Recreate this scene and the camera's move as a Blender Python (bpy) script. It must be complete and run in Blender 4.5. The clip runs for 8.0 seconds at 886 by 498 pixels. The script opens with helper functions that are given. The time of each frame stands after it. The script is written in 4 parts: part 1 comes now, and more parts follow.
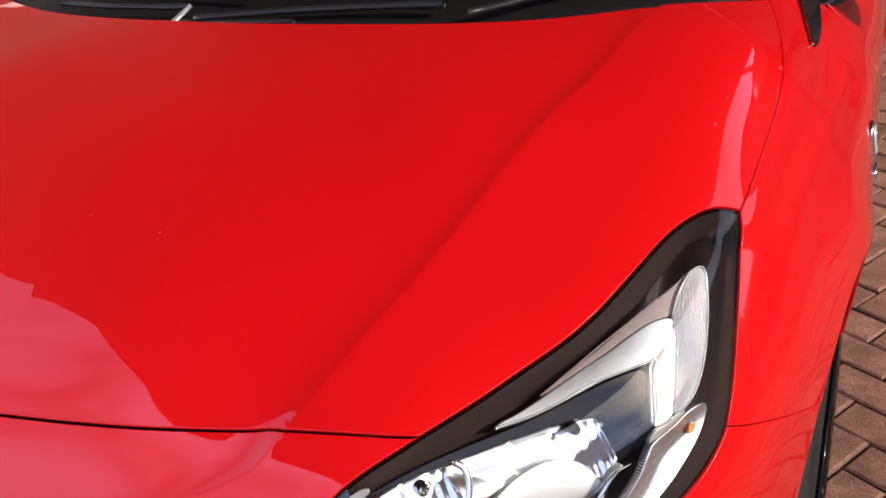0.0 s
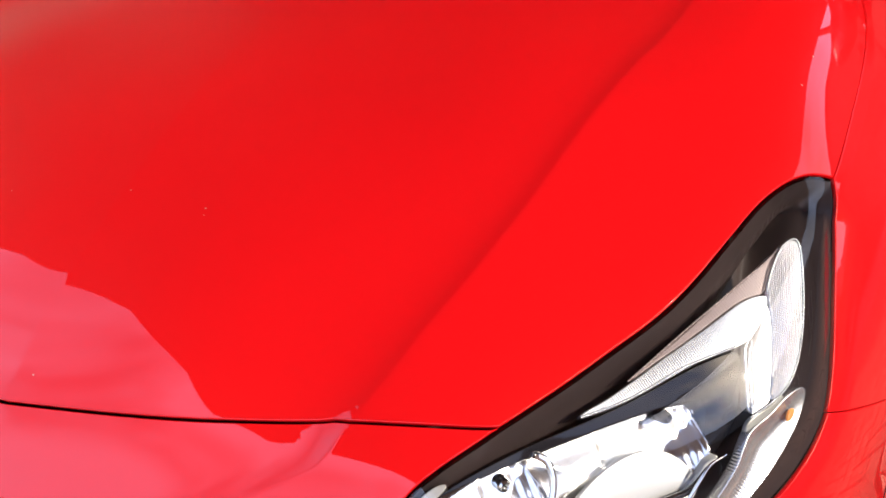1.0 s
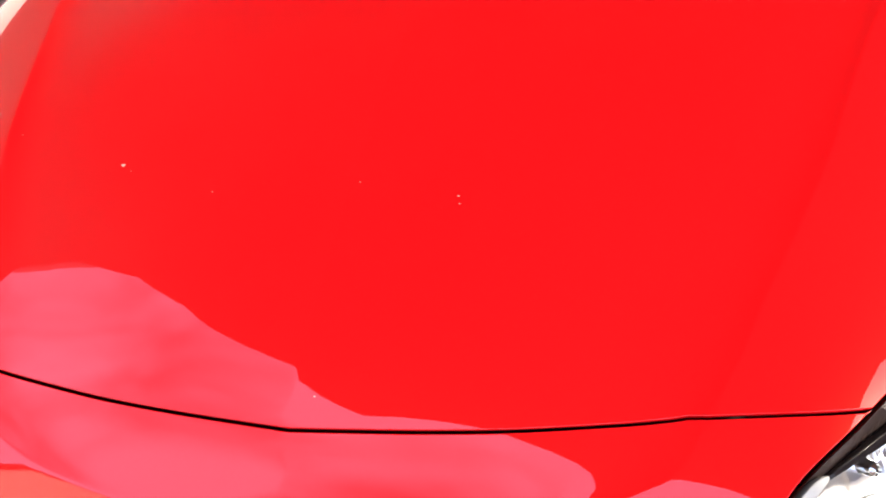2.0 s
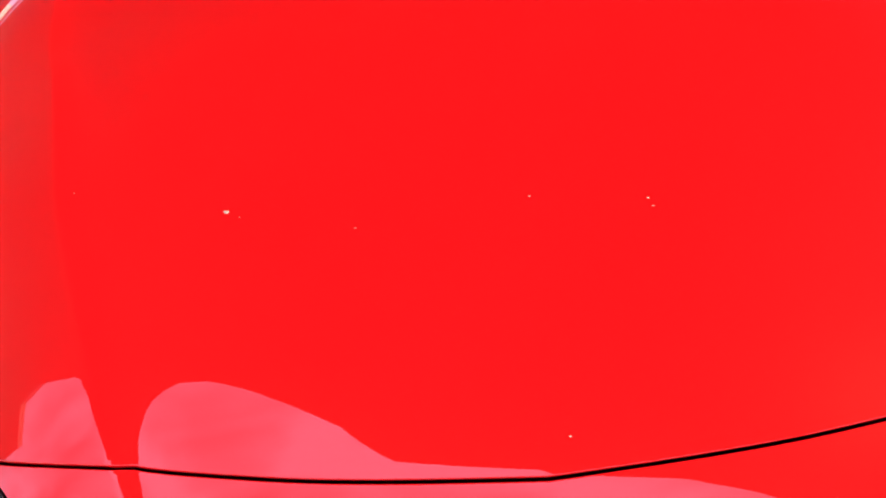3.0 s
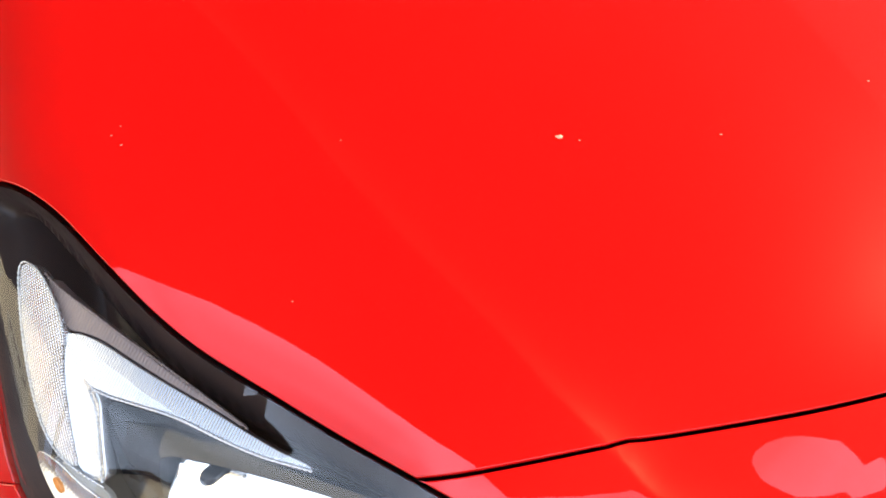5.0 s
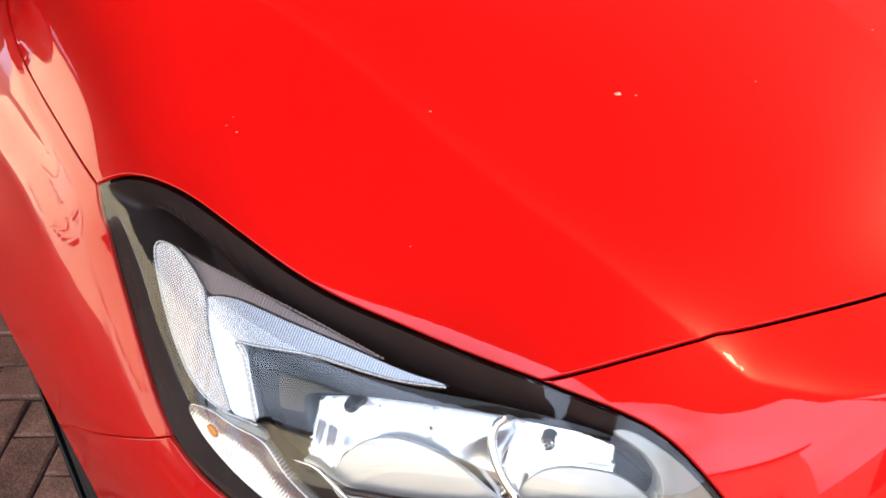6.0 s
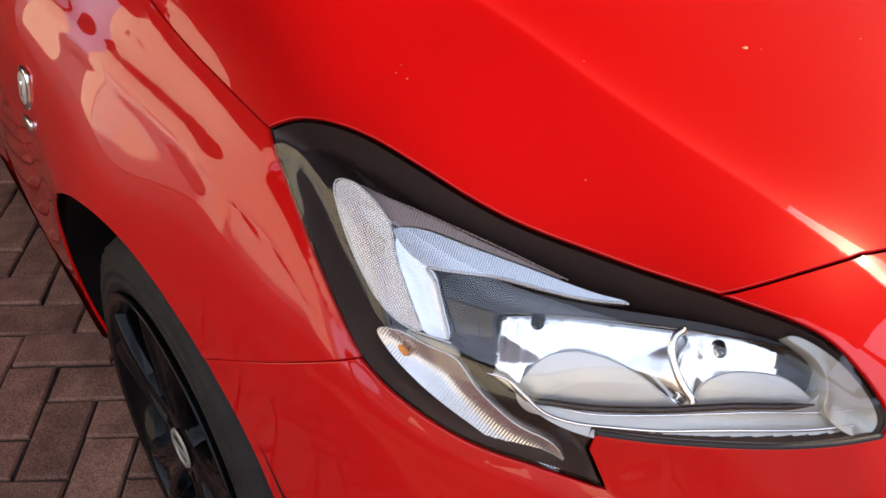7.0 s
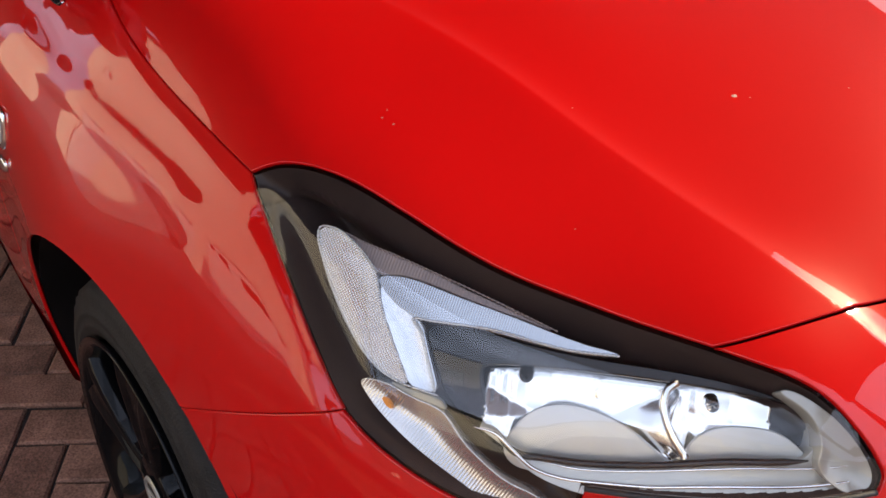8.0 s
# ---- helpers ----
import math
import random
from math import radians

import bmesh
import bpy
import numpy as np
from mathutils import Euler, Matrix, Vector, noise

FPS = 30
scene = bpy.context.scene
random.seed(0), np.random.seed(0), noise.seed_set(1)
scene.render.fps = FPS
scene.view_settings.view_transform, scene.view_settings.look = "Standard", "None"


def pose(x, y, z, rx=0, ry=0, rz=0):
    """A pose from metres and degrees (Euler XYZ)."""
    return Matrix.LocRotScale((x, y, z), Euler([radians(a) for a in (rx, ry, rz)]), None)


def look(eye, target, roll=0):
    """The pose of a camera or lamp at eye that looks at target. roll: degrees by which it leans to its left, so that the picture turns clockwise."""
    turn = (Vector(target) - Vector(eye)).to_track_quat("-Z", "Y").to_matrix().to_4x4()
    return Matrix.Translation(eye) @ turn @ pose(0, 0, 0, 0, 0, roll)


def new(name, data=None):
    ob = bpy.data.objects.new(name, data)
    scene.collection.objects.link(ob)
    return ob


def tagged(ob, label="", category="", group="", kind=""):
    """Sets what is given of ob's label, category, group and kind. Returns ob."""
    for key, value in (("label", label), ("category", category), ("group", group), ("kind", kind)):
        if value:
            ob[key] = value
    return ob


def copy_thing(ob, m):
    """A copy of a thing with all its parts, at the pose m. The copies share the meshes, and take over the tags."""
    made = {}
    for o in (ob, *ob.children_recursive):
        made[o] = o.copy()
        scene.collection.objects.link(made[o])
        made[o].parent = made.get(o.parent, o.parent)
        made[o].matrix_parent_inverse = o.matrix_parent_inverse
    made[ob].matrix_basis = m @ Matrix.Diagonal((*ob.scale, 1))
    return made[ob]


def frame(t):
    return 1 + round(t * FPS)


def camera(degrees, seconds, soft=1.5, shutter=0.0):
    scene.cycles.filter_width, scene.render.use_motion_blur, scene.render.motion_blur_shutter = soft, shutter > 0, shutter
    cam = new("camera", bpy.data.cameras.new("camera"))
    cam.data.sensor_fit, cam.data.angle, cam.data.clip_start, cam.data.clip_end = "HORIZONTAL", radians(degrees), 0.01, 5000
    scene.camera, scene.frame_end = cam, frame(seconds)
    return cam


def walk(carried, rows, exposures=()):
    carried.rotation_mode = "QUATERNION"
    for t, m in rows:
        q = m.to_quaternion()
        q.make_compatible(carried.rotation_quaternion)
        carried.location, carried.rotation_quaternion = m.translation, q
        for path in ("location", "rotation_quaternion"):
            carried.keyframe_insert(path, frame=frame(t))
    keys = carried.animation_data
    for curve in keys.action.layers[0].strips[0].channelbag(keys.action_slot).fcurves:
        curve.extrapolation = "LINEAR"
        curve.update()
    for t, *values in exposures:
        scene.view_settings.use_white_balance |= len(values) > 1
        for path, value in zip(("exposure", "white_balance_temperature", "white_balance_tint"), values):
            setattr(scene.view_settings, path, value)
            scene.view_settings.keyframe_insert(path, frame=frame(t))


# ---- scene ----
cam = camera(45.910, 8.0, soft=1.6)
PATH = [
    (0, 0.8319, -0.4752, 1.4519, 61.015, 5.513, 20.742),
    (0.5, 0.8316, -0.4370, 1.4421, 60.389, 6.515, 20.229),
    (0.7, 0.8045, -0.4312, 1.4233, 59.854, 6.364, 21.227),
    (1, 0.7465, -0.4280, 1.4141, 59.763, 6.310, 21.022),
    (1.5, 0.5493, -0.4621, 1.4350, 57.142, 8.334, 17.878),
    (2, 0.3760, -0.4546, 1.4385, 56.380, 7.512, 14.222),
    (2.2, 0.3058, -0.4343, 1.4156, 57.353, 7.592, 12.680),
    (3.3, -0.1161, -0.4246, 1.4279, 55.822, 5.967, -2.932),
    (3.5, -0.1831, -0.4304, 1.4006, 57.145, 5.372, -3.646),
    (4, -0.3140, -0.3070, 1.4071, 52.515, 6.635, -7.432),
    (4.2, -0.3562, -0.2555, 1.4262, 50.025, 5.509, -8.889),
    (5.3, -0.6996, -0.2123, 1.3459, 53.148, 1.336, -27.670),
    (5.5, -0.7110, -0.2221, 1.3391, 52.814, 1.876, -28.939),
    (5.8, -0.7617, -0.2541, 1.3798, 53.068, 3.498, -27.948),
    (6, -0.7957, -0.2988, 1.3690, 55.492, 3.782, -27.525),
    (6.5, -0.9217, -0.3174, 1.3869, 56.537, 1.950, -31.559),
    (7, -1.0572, -0.2681, 1.3848, 54.887, 1.043, -32.060),
    (7.5, -1.1006, -0.2527, 1.3826, 56.164, -0.678, -31.977),
    (8, -1.0533, -0.2413, 1.3838, 56.785, -0.035, -33.005),
]
# seconds, stops, kelvin, tint
EXPOSURES = [(0.0, 0.38, 6500, 10), (0.5, 0.70, 6500, 10), (1.0, 0.76, 6500, 10), (1.5, 1.06, 6500, 10), (2.2, 1.18, 6500, 10), (4.0, 1.36, 7000, 3), (5.5, 1.53, 7800, -1), (6.5, 1.16, 7750, 5), (7.0, 0.89, 7750, 6), (8.0, 0.70, 7750, 6)]
walk(cam, [(t, pose(*p)) for t, *p in PATH], EXPOSURES)

# ---------------------------------------------------------------- light
SUN_ELEVATION, SUN_AZIMUTH = 31, 98          # degrees; azimuth from +y towards +x
world = bpy.data.worlds.new("sky")
scene.world = world
world.use_nodes = True
wn = world.node_tree.nodes
sky = wn.new("ShaderNodeTexSky")
sky.sky_type = "NISHITA"
sky.sun_disc = False
sky.sun_elevation, sky.sun_rotation = radians(SUN_ELEVATION), radians(SUN_AZIMUTH)
sky.air_density, sky.dust_density = 1.0, 6.0
wn["Background"].inputs["Strength"].default_value = 0.15
wl = world.node_tree.links
ray_way = wn.new("ShaderNodeTexCoord")
cloud = wn.new("ShaderNodeTexNoise")
cloud.inputs["Scale"].default_value, cloud.inputs["Detail"].default_value, cloud.inputs["Roughness"].default_value = 2.2, 5, 0.5
wl.new(ray_way.outputs["Generated"], cloud.inputs["Vector"])
cover = wn.new("ShaderNodeMapRange")
cover.inputs["From Min"].default_value, cover.inputs["From Max"].default_value = 0.32, 0.62
wl.new(cloud.outputs["Fac"], cover.inputs["Value"])
over = wn.new("ShaderNodeMix")
over.data_type = "RGBA"
over.inputs["B"].default_value = (6.5, 7.9, 12.4, 1)
wl.new(cover.outputs["Result"], over.inputs["Factor"])
wl.new(sky.outputs[0], over.inputs["A"])
wl.new(over.outputs["Result"], wn["Background"].inputs["Color"])
sun = new("sun", bpy.data.lights.new("sun", "SUN"))
sun.data.energy, sun.data.angle, sun.data.color = 3.7, radians(1.5), (1.0, 0.90, 0.76)
el, az = radians(SUN_ELEVATION), radians(SUN_AZIMUTH)
sun.matrix_basis = look((math.sin(az) * math.cos(el) * 30, math.cos(az) * math.cos(el) * 30, math.sin(el) * 30), (0, 0, 0))


# ---------------------------------------------------------------- materials
def material(name, colour, rough=0.5, metal=0.0, vary=0.12, scale=8.0, bump=0.0, bump_scale=200.0, coat=0.0, spec=0.5, rough_vary=0.0, random_tint=0.0, grain=0.0):
    m = bpy.data.materials.new(name)
    m.use_nodes = True
    t, n = m.node_tree.links, m.node_tree.nodes
    b = n["Principled BSDF"]
    b.inputs["Roughness"].default_value, b.inputs["Metallic"].default_value = rough, metal
    b.inputs["Coat Weight"].default_value, b.inputs["Coat Roughness"].default_value = coat, 0.02
    b.inputs["Specular IOR Level"].default_value = spec
    where = n.new("ShaderNodeNewGeometry").outputs["Position"]
    big = n.new("ShaderNodeTexNoise")
    big.inputs["Scale"].default_value, big.inputs["Detail"].default_value = scale, 6
    t.new(where, big.inputs["Vector"])
    fine = n.new("ShaderNodeTexNoise")
    fine.inputs["Scale"].default_value, fine.inputs["Detail"].default_value = bump_scale, 4
    t.new(where, fine.inputs["Vector"])
    shade = n.new("ShaderNodeMapRange")
    shade.inputs["From Min"].default_value, shade.inputs["From Max"].default_value = 0.3, 0.7
    shade.inputs["To Min"].default_value, shade.inputs["To Max"].default_value = 1 - vary, 1 + vary
    t.new(big.outputs["Fac"], shade.inputs["Value"])
    value = shade.outputs["Result"]
    if random_tint:
        info = n.new("ShaderNodeObjectInfo")
        isle = n.new("ShaderNodeNewGeometry")
        add = n.new("ShaderNodeMath")
        add.operation = "ADD"
        t.new(info.outputs["Random"], add.inputs[0])
        t.new(isle.outputs["Random Per Island"], add.inputs[1])
        frac = n.new("ShaderNodeMath")
        frac.operation = "FRACT"
        t.new(add.outputs[0], frac.inputs[0])
        r = n.new("ShaderNodeMapRange")
        r.inputs["To Min"].default_value, r.inputs["To Max"].default_value = 1 - random_tint, 1 + random_tint
        t.new(frac.outputs[0], r.inputs["Value"])
        mul = n.new("ShaderNodeMath")
        mul.operation = "MULTIPLY"
        t.new(value, mul.inputs[0]), t.new(r.outputs["Result"], mul.inputs[1])
        value = mul.outputs[0]
    if grain:
        speck = n.new("ShaderNodeMapRange")
        speck.inputs["From Min"].default_value, speck.inputs["From Max"].default_value = 0.35, 0.65
        speck.inputs["To Min"].default_value, speck.inputs["To Max"].default_value = 1 - grain, 1 + grain
        t.new(fine.outputs["Fac"], speck.inputs["Value"])
        both = n.new("ShaderNodeMath")
        both.operation = "MULTIPLY"
        t.new(value, both.inputs[0]), t.new(speck.outputs["Result"], both.inputs[1])
        value = both.outputs[0]
    mix = n.new("ShaderNodeVectorMath")
    mix.operation = "SCALE"
    mix.inputs[0].default_value = colour
    t.new(value, mix.inputs["Scale"])
    t.new(mix.outputs[0], b.inputs["Base Color"])
    if rough_vary:
        rr = n.new("ShaderNodeMapRange")
        rr.inputs["To Min"].default_value, rr.inputs["To Max"].default_value = max(rough - rough_vary, 0), rough + rough_vary
        t.new(fine.outputs["Fac"], rr.inputs["Value"])
        t.new(rr.outputs["Result"], b.inputs["Roughness"])
    if bump:
        bm_ = n.new("ShaderNodeBump")
        bm_.inputs["Strength"].default_value, bm_.inputs["Distance"].default_value = bump, 0.002
        t.new(fine.outputs["Fac"], bm_.inputs["Height"])
        t.new(bm_.outputs["Normal"], b.inputs["Normal"])
    return m


def ribbed(name, colour, rough, metal, along, pitch, depth=0.6, across=None):
    """A metallised or clear moulding with fine ribs across the given direction."""
    m = material(name, colour, rough, metal, vary=0.06)
    t, n = m.node_tree.links, m.node_tree.nodes
    fold = n.new("ShaderNodeVectorMath")
    fold.operation = "ABSOLUTE"                      # alike on both sides of the car
    t.new(n.new("ShaderNodeNewGeometry").outputs["Position"], fold.inputs[0])
    where = fold.outputs[0]
    height = None
    for way in (along, across):
        if way is None:
            continue
        dot, mul, wave = n.new("ShaderNodeVectorMath"), n.new("ShaderNodeMath"), n.new("ShaderNodeMath")
        dot.operation, mul.operation, wave.operation = "DOT_PRODUCT", "MULTIPLY", "SINE"
        dot.inputs[1].default_value = way
        mul.inputs[1].default_value = 2 * math.pi / pitch
        t.new(where, dot.inputs[0])
        t.new(dot.outputs["Value"], mul.inputs[0]), t.new(mul.outputs[0], wave.inputs[0])
        if height is None:
            height = wave.outputs[0]
        else:
            add = n.new("ShaderNodeMath")
            t.new(height, add.inputs[0]), t.new(wave.outputs[0], add.inputs[1])
            height = add.outputs[0]
    bump = n.new("ShaderNodeBump")
    bump.inputs["Strength"].default_value, bump.inputs["Distance"].default_value = depth, pitch * 0.25
    t.new(height, bump.inputs["Height"])
    t.new(bump.outputs["Normal"], n["Principled BSDF"].inputs["Normal"])
    return m


def clear(name, tint=(0.97, 0.97, 0.96), ior=1.5):
    """A thin clear sheet: it lets light through and mirrors by Fresnel."""
    m = bpy.data.materials.new(name)
    m.use_nodes = True
    t, n = m.node_tree.links, m.node_tree.nodes
    n.remove(n["Principled BSDF"])
    through_, gloss, mix, face = (n.new("ShaderNode" + k) for k in ("BsdfTransparent", "BsdfGlossy", "MixShader", "LayerWeight"))
    through_.inputs["Color"].default_value = (*tint, 1)
    gloss.inputs["Roughness"].default_value = 0.015
    fifth, scale_ = n.new("ShaderNodeMath"), n.new("ShaderNodeMath")
    fifth.operation, fifth.inputs[1].default_value = "POWER", 5
    scale_.operation, scale_.inputs[1].default_value, scale_.inputs[2].default_value = "MULTIPLY_ADD", 0.94, ((ior - 1) / (ior + 1)) ** 2 * 1.6
    t.new(face.outputs["Facing"], fifth.inputs[0]), t.new(fifth.outputs[0], scale_.inputs[0])
    t.new(scale_.outputs[0], mix.inputs["Fac"])
    t.new(through_.outputs[0], mix.inputs[1]), t.new(gloss.outputs[0], mix.inputs[2])
    t.new(mix.outputs[0], n["Material Output"].inputs["Surface"])
    return m


RED = material("red_paint", (0.50, 0.0030, 0.0048), 0.38, 0.0, vary=0.03, scale=3, coat=1.0, spec=0.075)
RED.node_tree.nodes["Principled BSDF"].inputs["Specular Tint"].default_value = (1.0, 0.42, 0.12, 1)      # orange gloss tint, stands in for the warm sun glow along the crease
BLACK_GLOSS = material("gloss_black_plastic", (0.012, 0.010, 0.011), 0.07, vary=0.2)
BEZEL = material("grained_black_bezel", (0.030, 0.021, 0.020), 0.38, vary=0.2, spec=0.3)
BLACK_MATT = material("matt_black_plastic", (0.016, 0.016, 0.017), 0.55, vary=0.25, bump=0.3, bump_scale=900)
SCUTTLE = material("dark_scuttle_plastic", (0.007, 0.006, 0.0065), 0.6, vary=0.2, bump=0.2, bump_scale=900, spec=0.15)
WIPER = material("satin_black_wiper", (0.016, 0.015, 0.016), 0.42, vary=0.2, spec=0.4)
BROW_BLACK = material("dark_brow_plastic", (0.008, 0.007, 0.008), 0.03, vary=0.2, spec=0.35)
# near-black, puts the shade of the panel gaps into the colour
VOID = material("gap_shade_black", (0.006, 0.006, 0.006), 0.9)
CHROME = material("chrome", (0.85, 0.86, 0.87), 0.06, 1.0, vary=0.03)
REFLECTOR = material("vapour_silver_reflector", (0.90, 0.90, 0.90), 0.20, 1.0, vary=0.03)
SMOKE = material("smoky_silver_plastic", (0.27, 0.27, 0.25), 0.28, 0.3, vary=0.1)
SATIN = material("satin_silver_plastic", (0.52, 0.52, 0.49), 0.32, 0.4, vary=0.05)
TIP_SILVER = material("pale_satin_tip", (0.40, 0.39, 0.355), 0.26, 0.40, vary=0.06)
LENS = clear("clear_polycarbonate")
DRL_RIB = ribbed("ribbed_light_guide", (0.46, 0.48, 0.51), 0.25, 0.92, (0.6, 0.79, 0.13), 0.0023, 0.26)
DRL_LEG = ribbed("prismatic_light_guide", (0.82, 0.82, 0.82), 0.27, 0.90, (0.05, -0.84, -0.54), 0.0024, 0.55, (0.65, 0.43, -0.61))
DRL_SIDE = ribbed("prismatic_facet", (0.66, 0.68, 0.71), 0.22, 0.92, (0.05, -0.84, -0.54), 0.0016, 0.10, (0.65, 0.43, -0.61))
DRL_EDGE = ribbed("clear_guide_edge", (0.24, 0.19, 0.18), 0.30, 0.2, (0.6, 0.79, 0.13), 0.0030, 0.25)
BEAD = material("clear_bead", (0.60, 0.62, 0.63), 0.12, 0.6, vary=0.1)
RIBBED = ribbed("ribbed_indicator_reflector", (0.60, 0.60, 0.60), 0.24, 0.88, (0.43, 0.77, 0.46), 0.0030, 0.25)
AMBER = ribbed("amber_ribbed_plastic", (0.72, 0.27, 0.06), 0.35, 0.3, (0.7, 0.7, 0.0), 0.0018, 0.4)
FROSTED = ribbed("frosted_reflector_metal", (0.56, 0.56, 0.54), 0.42, 0.6, (0.6, 0.5, -0.6), 0.0008, 0.12, (0.6, 0.5, 0.6))
RUBBER = material("tyre_rubber", (0.017, 0.016, 0.016), 0.6, vary=0.3, scale=30, bump=0.5, bump_scale=300, spec=0.15)
RIM_BLACK = material("gloss_black_alloy", (0.004, 0.004, 0.0045), 0.09, 0.0, vary=0.2, spec=0.16)
PAVER = material("brown_block_paver", (0.205, 0.108, 0.078), 0.85, vary=0.32, scale=14, bump=1.0, bump_scale=240, spec=0.25, random_tint=0.22, grain=0.35)
SAND = material("jointing_sand", (0.022, 0.017, 0.014), 0.95, vary=0.3, scale=40, bump=0.6, bump_scale=500)
RENDER_CREAM = material("cream_render", (0.84, 0.77, 0.64), 0.8, vary=0.06, bump=0.3)
WHITE_PAINT = material("white_painted_door", (0.78, 0.78, 0.75), 0.5, vary=0.04)
ROOF_DARK = material("dark_roofing", (0.05, 0.045, 0.045), 0.7, vary=0.2)
SOFFIT = material("brown_boards", (0.20, 0.15, 0.12), 0.7, vary=0.2)


# ---------------------------------------------------------------- helpers
def mesh_object(name, verts, faces, mat, parent=None, normals=None, label="", smooth=True):
    me = bpy.data.meshes.new(name)
    me.from_pydata([tuple(v) for v in verts], [], [tuple(int(i) for i in f) for f in faces])
    me.materials.append(mat)
    if smooth:
        me.polygons.foreach_set("use_smooth", [True] * len(me.polygons))
    if normals is not None:
        me.normals_split_custom_set_from_vertices([tuple(n) for n in normals])
    me.update()
    ob = new(name, me)
    ob.parent = parent
    if label:
        ob["label"] = label
    return ob


def part(name, bm, mat, parent=None, label="", smooth=False):
    me = bpy.data.meshes.new(name)
    bm.to_mesh(me)
    bm.free()
    me.materials.append(mat)
    if smooth:
        me.polygons.foreach_set("use_smooth", [True] * len(me.polygons))
    ob = new(name, me)
    ob.parent = parent
    if label:
        ob["label"] = label
    return ob


def box(bm, x0, x1, y0, y1, z0, z1, bevel=0.0):
    made = bmesh.ops.create_cube(bm, size=1, matrix=Matrix.Translation(((x0 + x1) / 2, (y0 + y1) / 2, (z0 + z1) / 2)) @ Matrix.Diagonal((abs(x1 - x0), abs(y1 - y0), abs(z1 - z0), 1)))
    if bevel:
        edges = list({e for v in made["verts"] for e in v.link_edges})
        bmesh.ops.bevel(bm, geom=edges, offset=bevel, segments=2, affect="EDGES", profile=0.6)


def curve(points, step=0.006):
    """A smooth dense line through the points (Catmull-Rom)."""
    p = np.array(points, float)
    q = np.vstack((2 * p[0] - p[1], p, 2 * p[-1] - p[-2]))
    out = []
    for i in range(1, len(q) - 2):
        a, b, c, d = q[i - 1:i + 3]
        n = max(2, int(np.linalg.norm(c - b) / step))
        s = np.linspace(0, 1, n, endpoint=False)[:, None]
        out.append(0.5 * (2 * b + (c - a) * s + (2 * a - 5 * b + 4 * c - d) * s**2 + (3 * b - a - 3 * c + d) * s**3))
    out.append(p[-1:])
    return np.vstack(out)


def join(*lines):
    """Lines laid end to end as one outline; doubled ends are dropped."""
    out = [np.array(lines[0], float)]
    for line in lines[1:]:
        line = np.array(line, float)
        out.append(line[1:] if np.linalg.norm(line[0] - out[-1][-1]) < 0.004 else line)
    out = np.vstack(out)
    return out[:-1] if np.linalg.norm(out[0] - out[-1]) < 0.004 else out


def mirror(p):
    return np.array(p, float) * (-1, 1, 1)


def unit(v):
    return v / np.maximum(np.linalg.norm(v, axis=-1, keepdims=True), 1e-9)


# ---------------------------------------------------------------- the shape of the car's front end
# character lines, metres from the middle of the front bumper, for the half with x > 0
LINE_CENTRE = [(0, .10, .16), (0, .035, .30), (0, .012, .46), (0, .032, .62), (0, .085, .758), (0, .139, .829), (0, .25, .880), (0, .384, .934), (0, .60, .990), (0, .82, 1.024), (0, 1.05, 1.060)]
LINE_INNER = [(.20, .045, .36), (.20, .030, .50), (.20, .058, .66), (.20, .155, .8285), (.15, .371, .926), (.276, .413, .934), (.25, .62, .989), (.25, .85, 1.027)]
LINE_CREASE = [(.349, .192, .829), (.39, .286, .870), (.429, .377, .910), (.467, .481, .947), (.503, .601, .977), (.53, .76, 1.000), (.55, .97, 1.023)]
LINE_LAMP_TOP = [(.485, .216, .828), (.545, .315, .843), (.592, .372, .861), (.631, .442, .884), (.662, .500, .902), (.694, .565, .908), (.723, .613, .893), (.601, .543, .940), (.64, .72, .977), (.65, .95, 1.009), (.692, .80, .973), (.684, .70, .954), (.700, .92, .987), (.674, .63, .936)]
LINE_FLANK = [(0.455, 0.294, 0.8658), (0.488, 0.300, 0.8596), (0.517, 0.305, 0.8537), (0.536, 0.308, 0.8495), (0.547, 0.310, 0.8471), (0.490, 0.365, 0.8874), (0.524, 0.368, 0.8790), (0.555, 0.370, 0.8711), (0.575, 0.371, 0.8656), (0.587, 0.372, 0.8624), (0.524, 0.448, 0.9140), (0.560, 0.446, 0.9044), (0.592, 0.444, 0.8954), (0.613, 0.443, 0.8892), (0.626, 0.442, 0.8856), (0.561, 0.562, 0.9426), (0.601, 0.559, 0.9308), (0.636, 0.556, 0.9198), (0.660, 0.554, 0.9123), (0.674, 0.553, 0.9079)]
LINE_SIDE_GAP = [(.728, .682, .897), (.733, .756, .908), (.742, .872, .928), (.748, 1.02, .945)]
LINE_LAMP_OUTER = [(.733, .559, .841), (.737, .504, .802), (.740, .443, .771), (.737, .388, .744), (.712, .325, .702), (.655, .265, .670), (.588, .223, .648)]
LINE_LAMP_FRONT = [(.468, .180, .823), (.444, .141, .803), (.418, .117, .776), (.392, .102, .745), (.383, .095, .722), (.610, .235, .715), (.50, .158, .715)]
LINE_BUMPER = [(.40, .061, .655), (.40, .036, .58), (.40, .034, .42), (.42, .07, .24), (.50, .109, .645), (.60, .174, .60), (.60, .168, .52), (.60, .172, .34), (.70, .272, .56), (.72, .315, .40), (.785, .47, .58), (.80, .50, .42)]
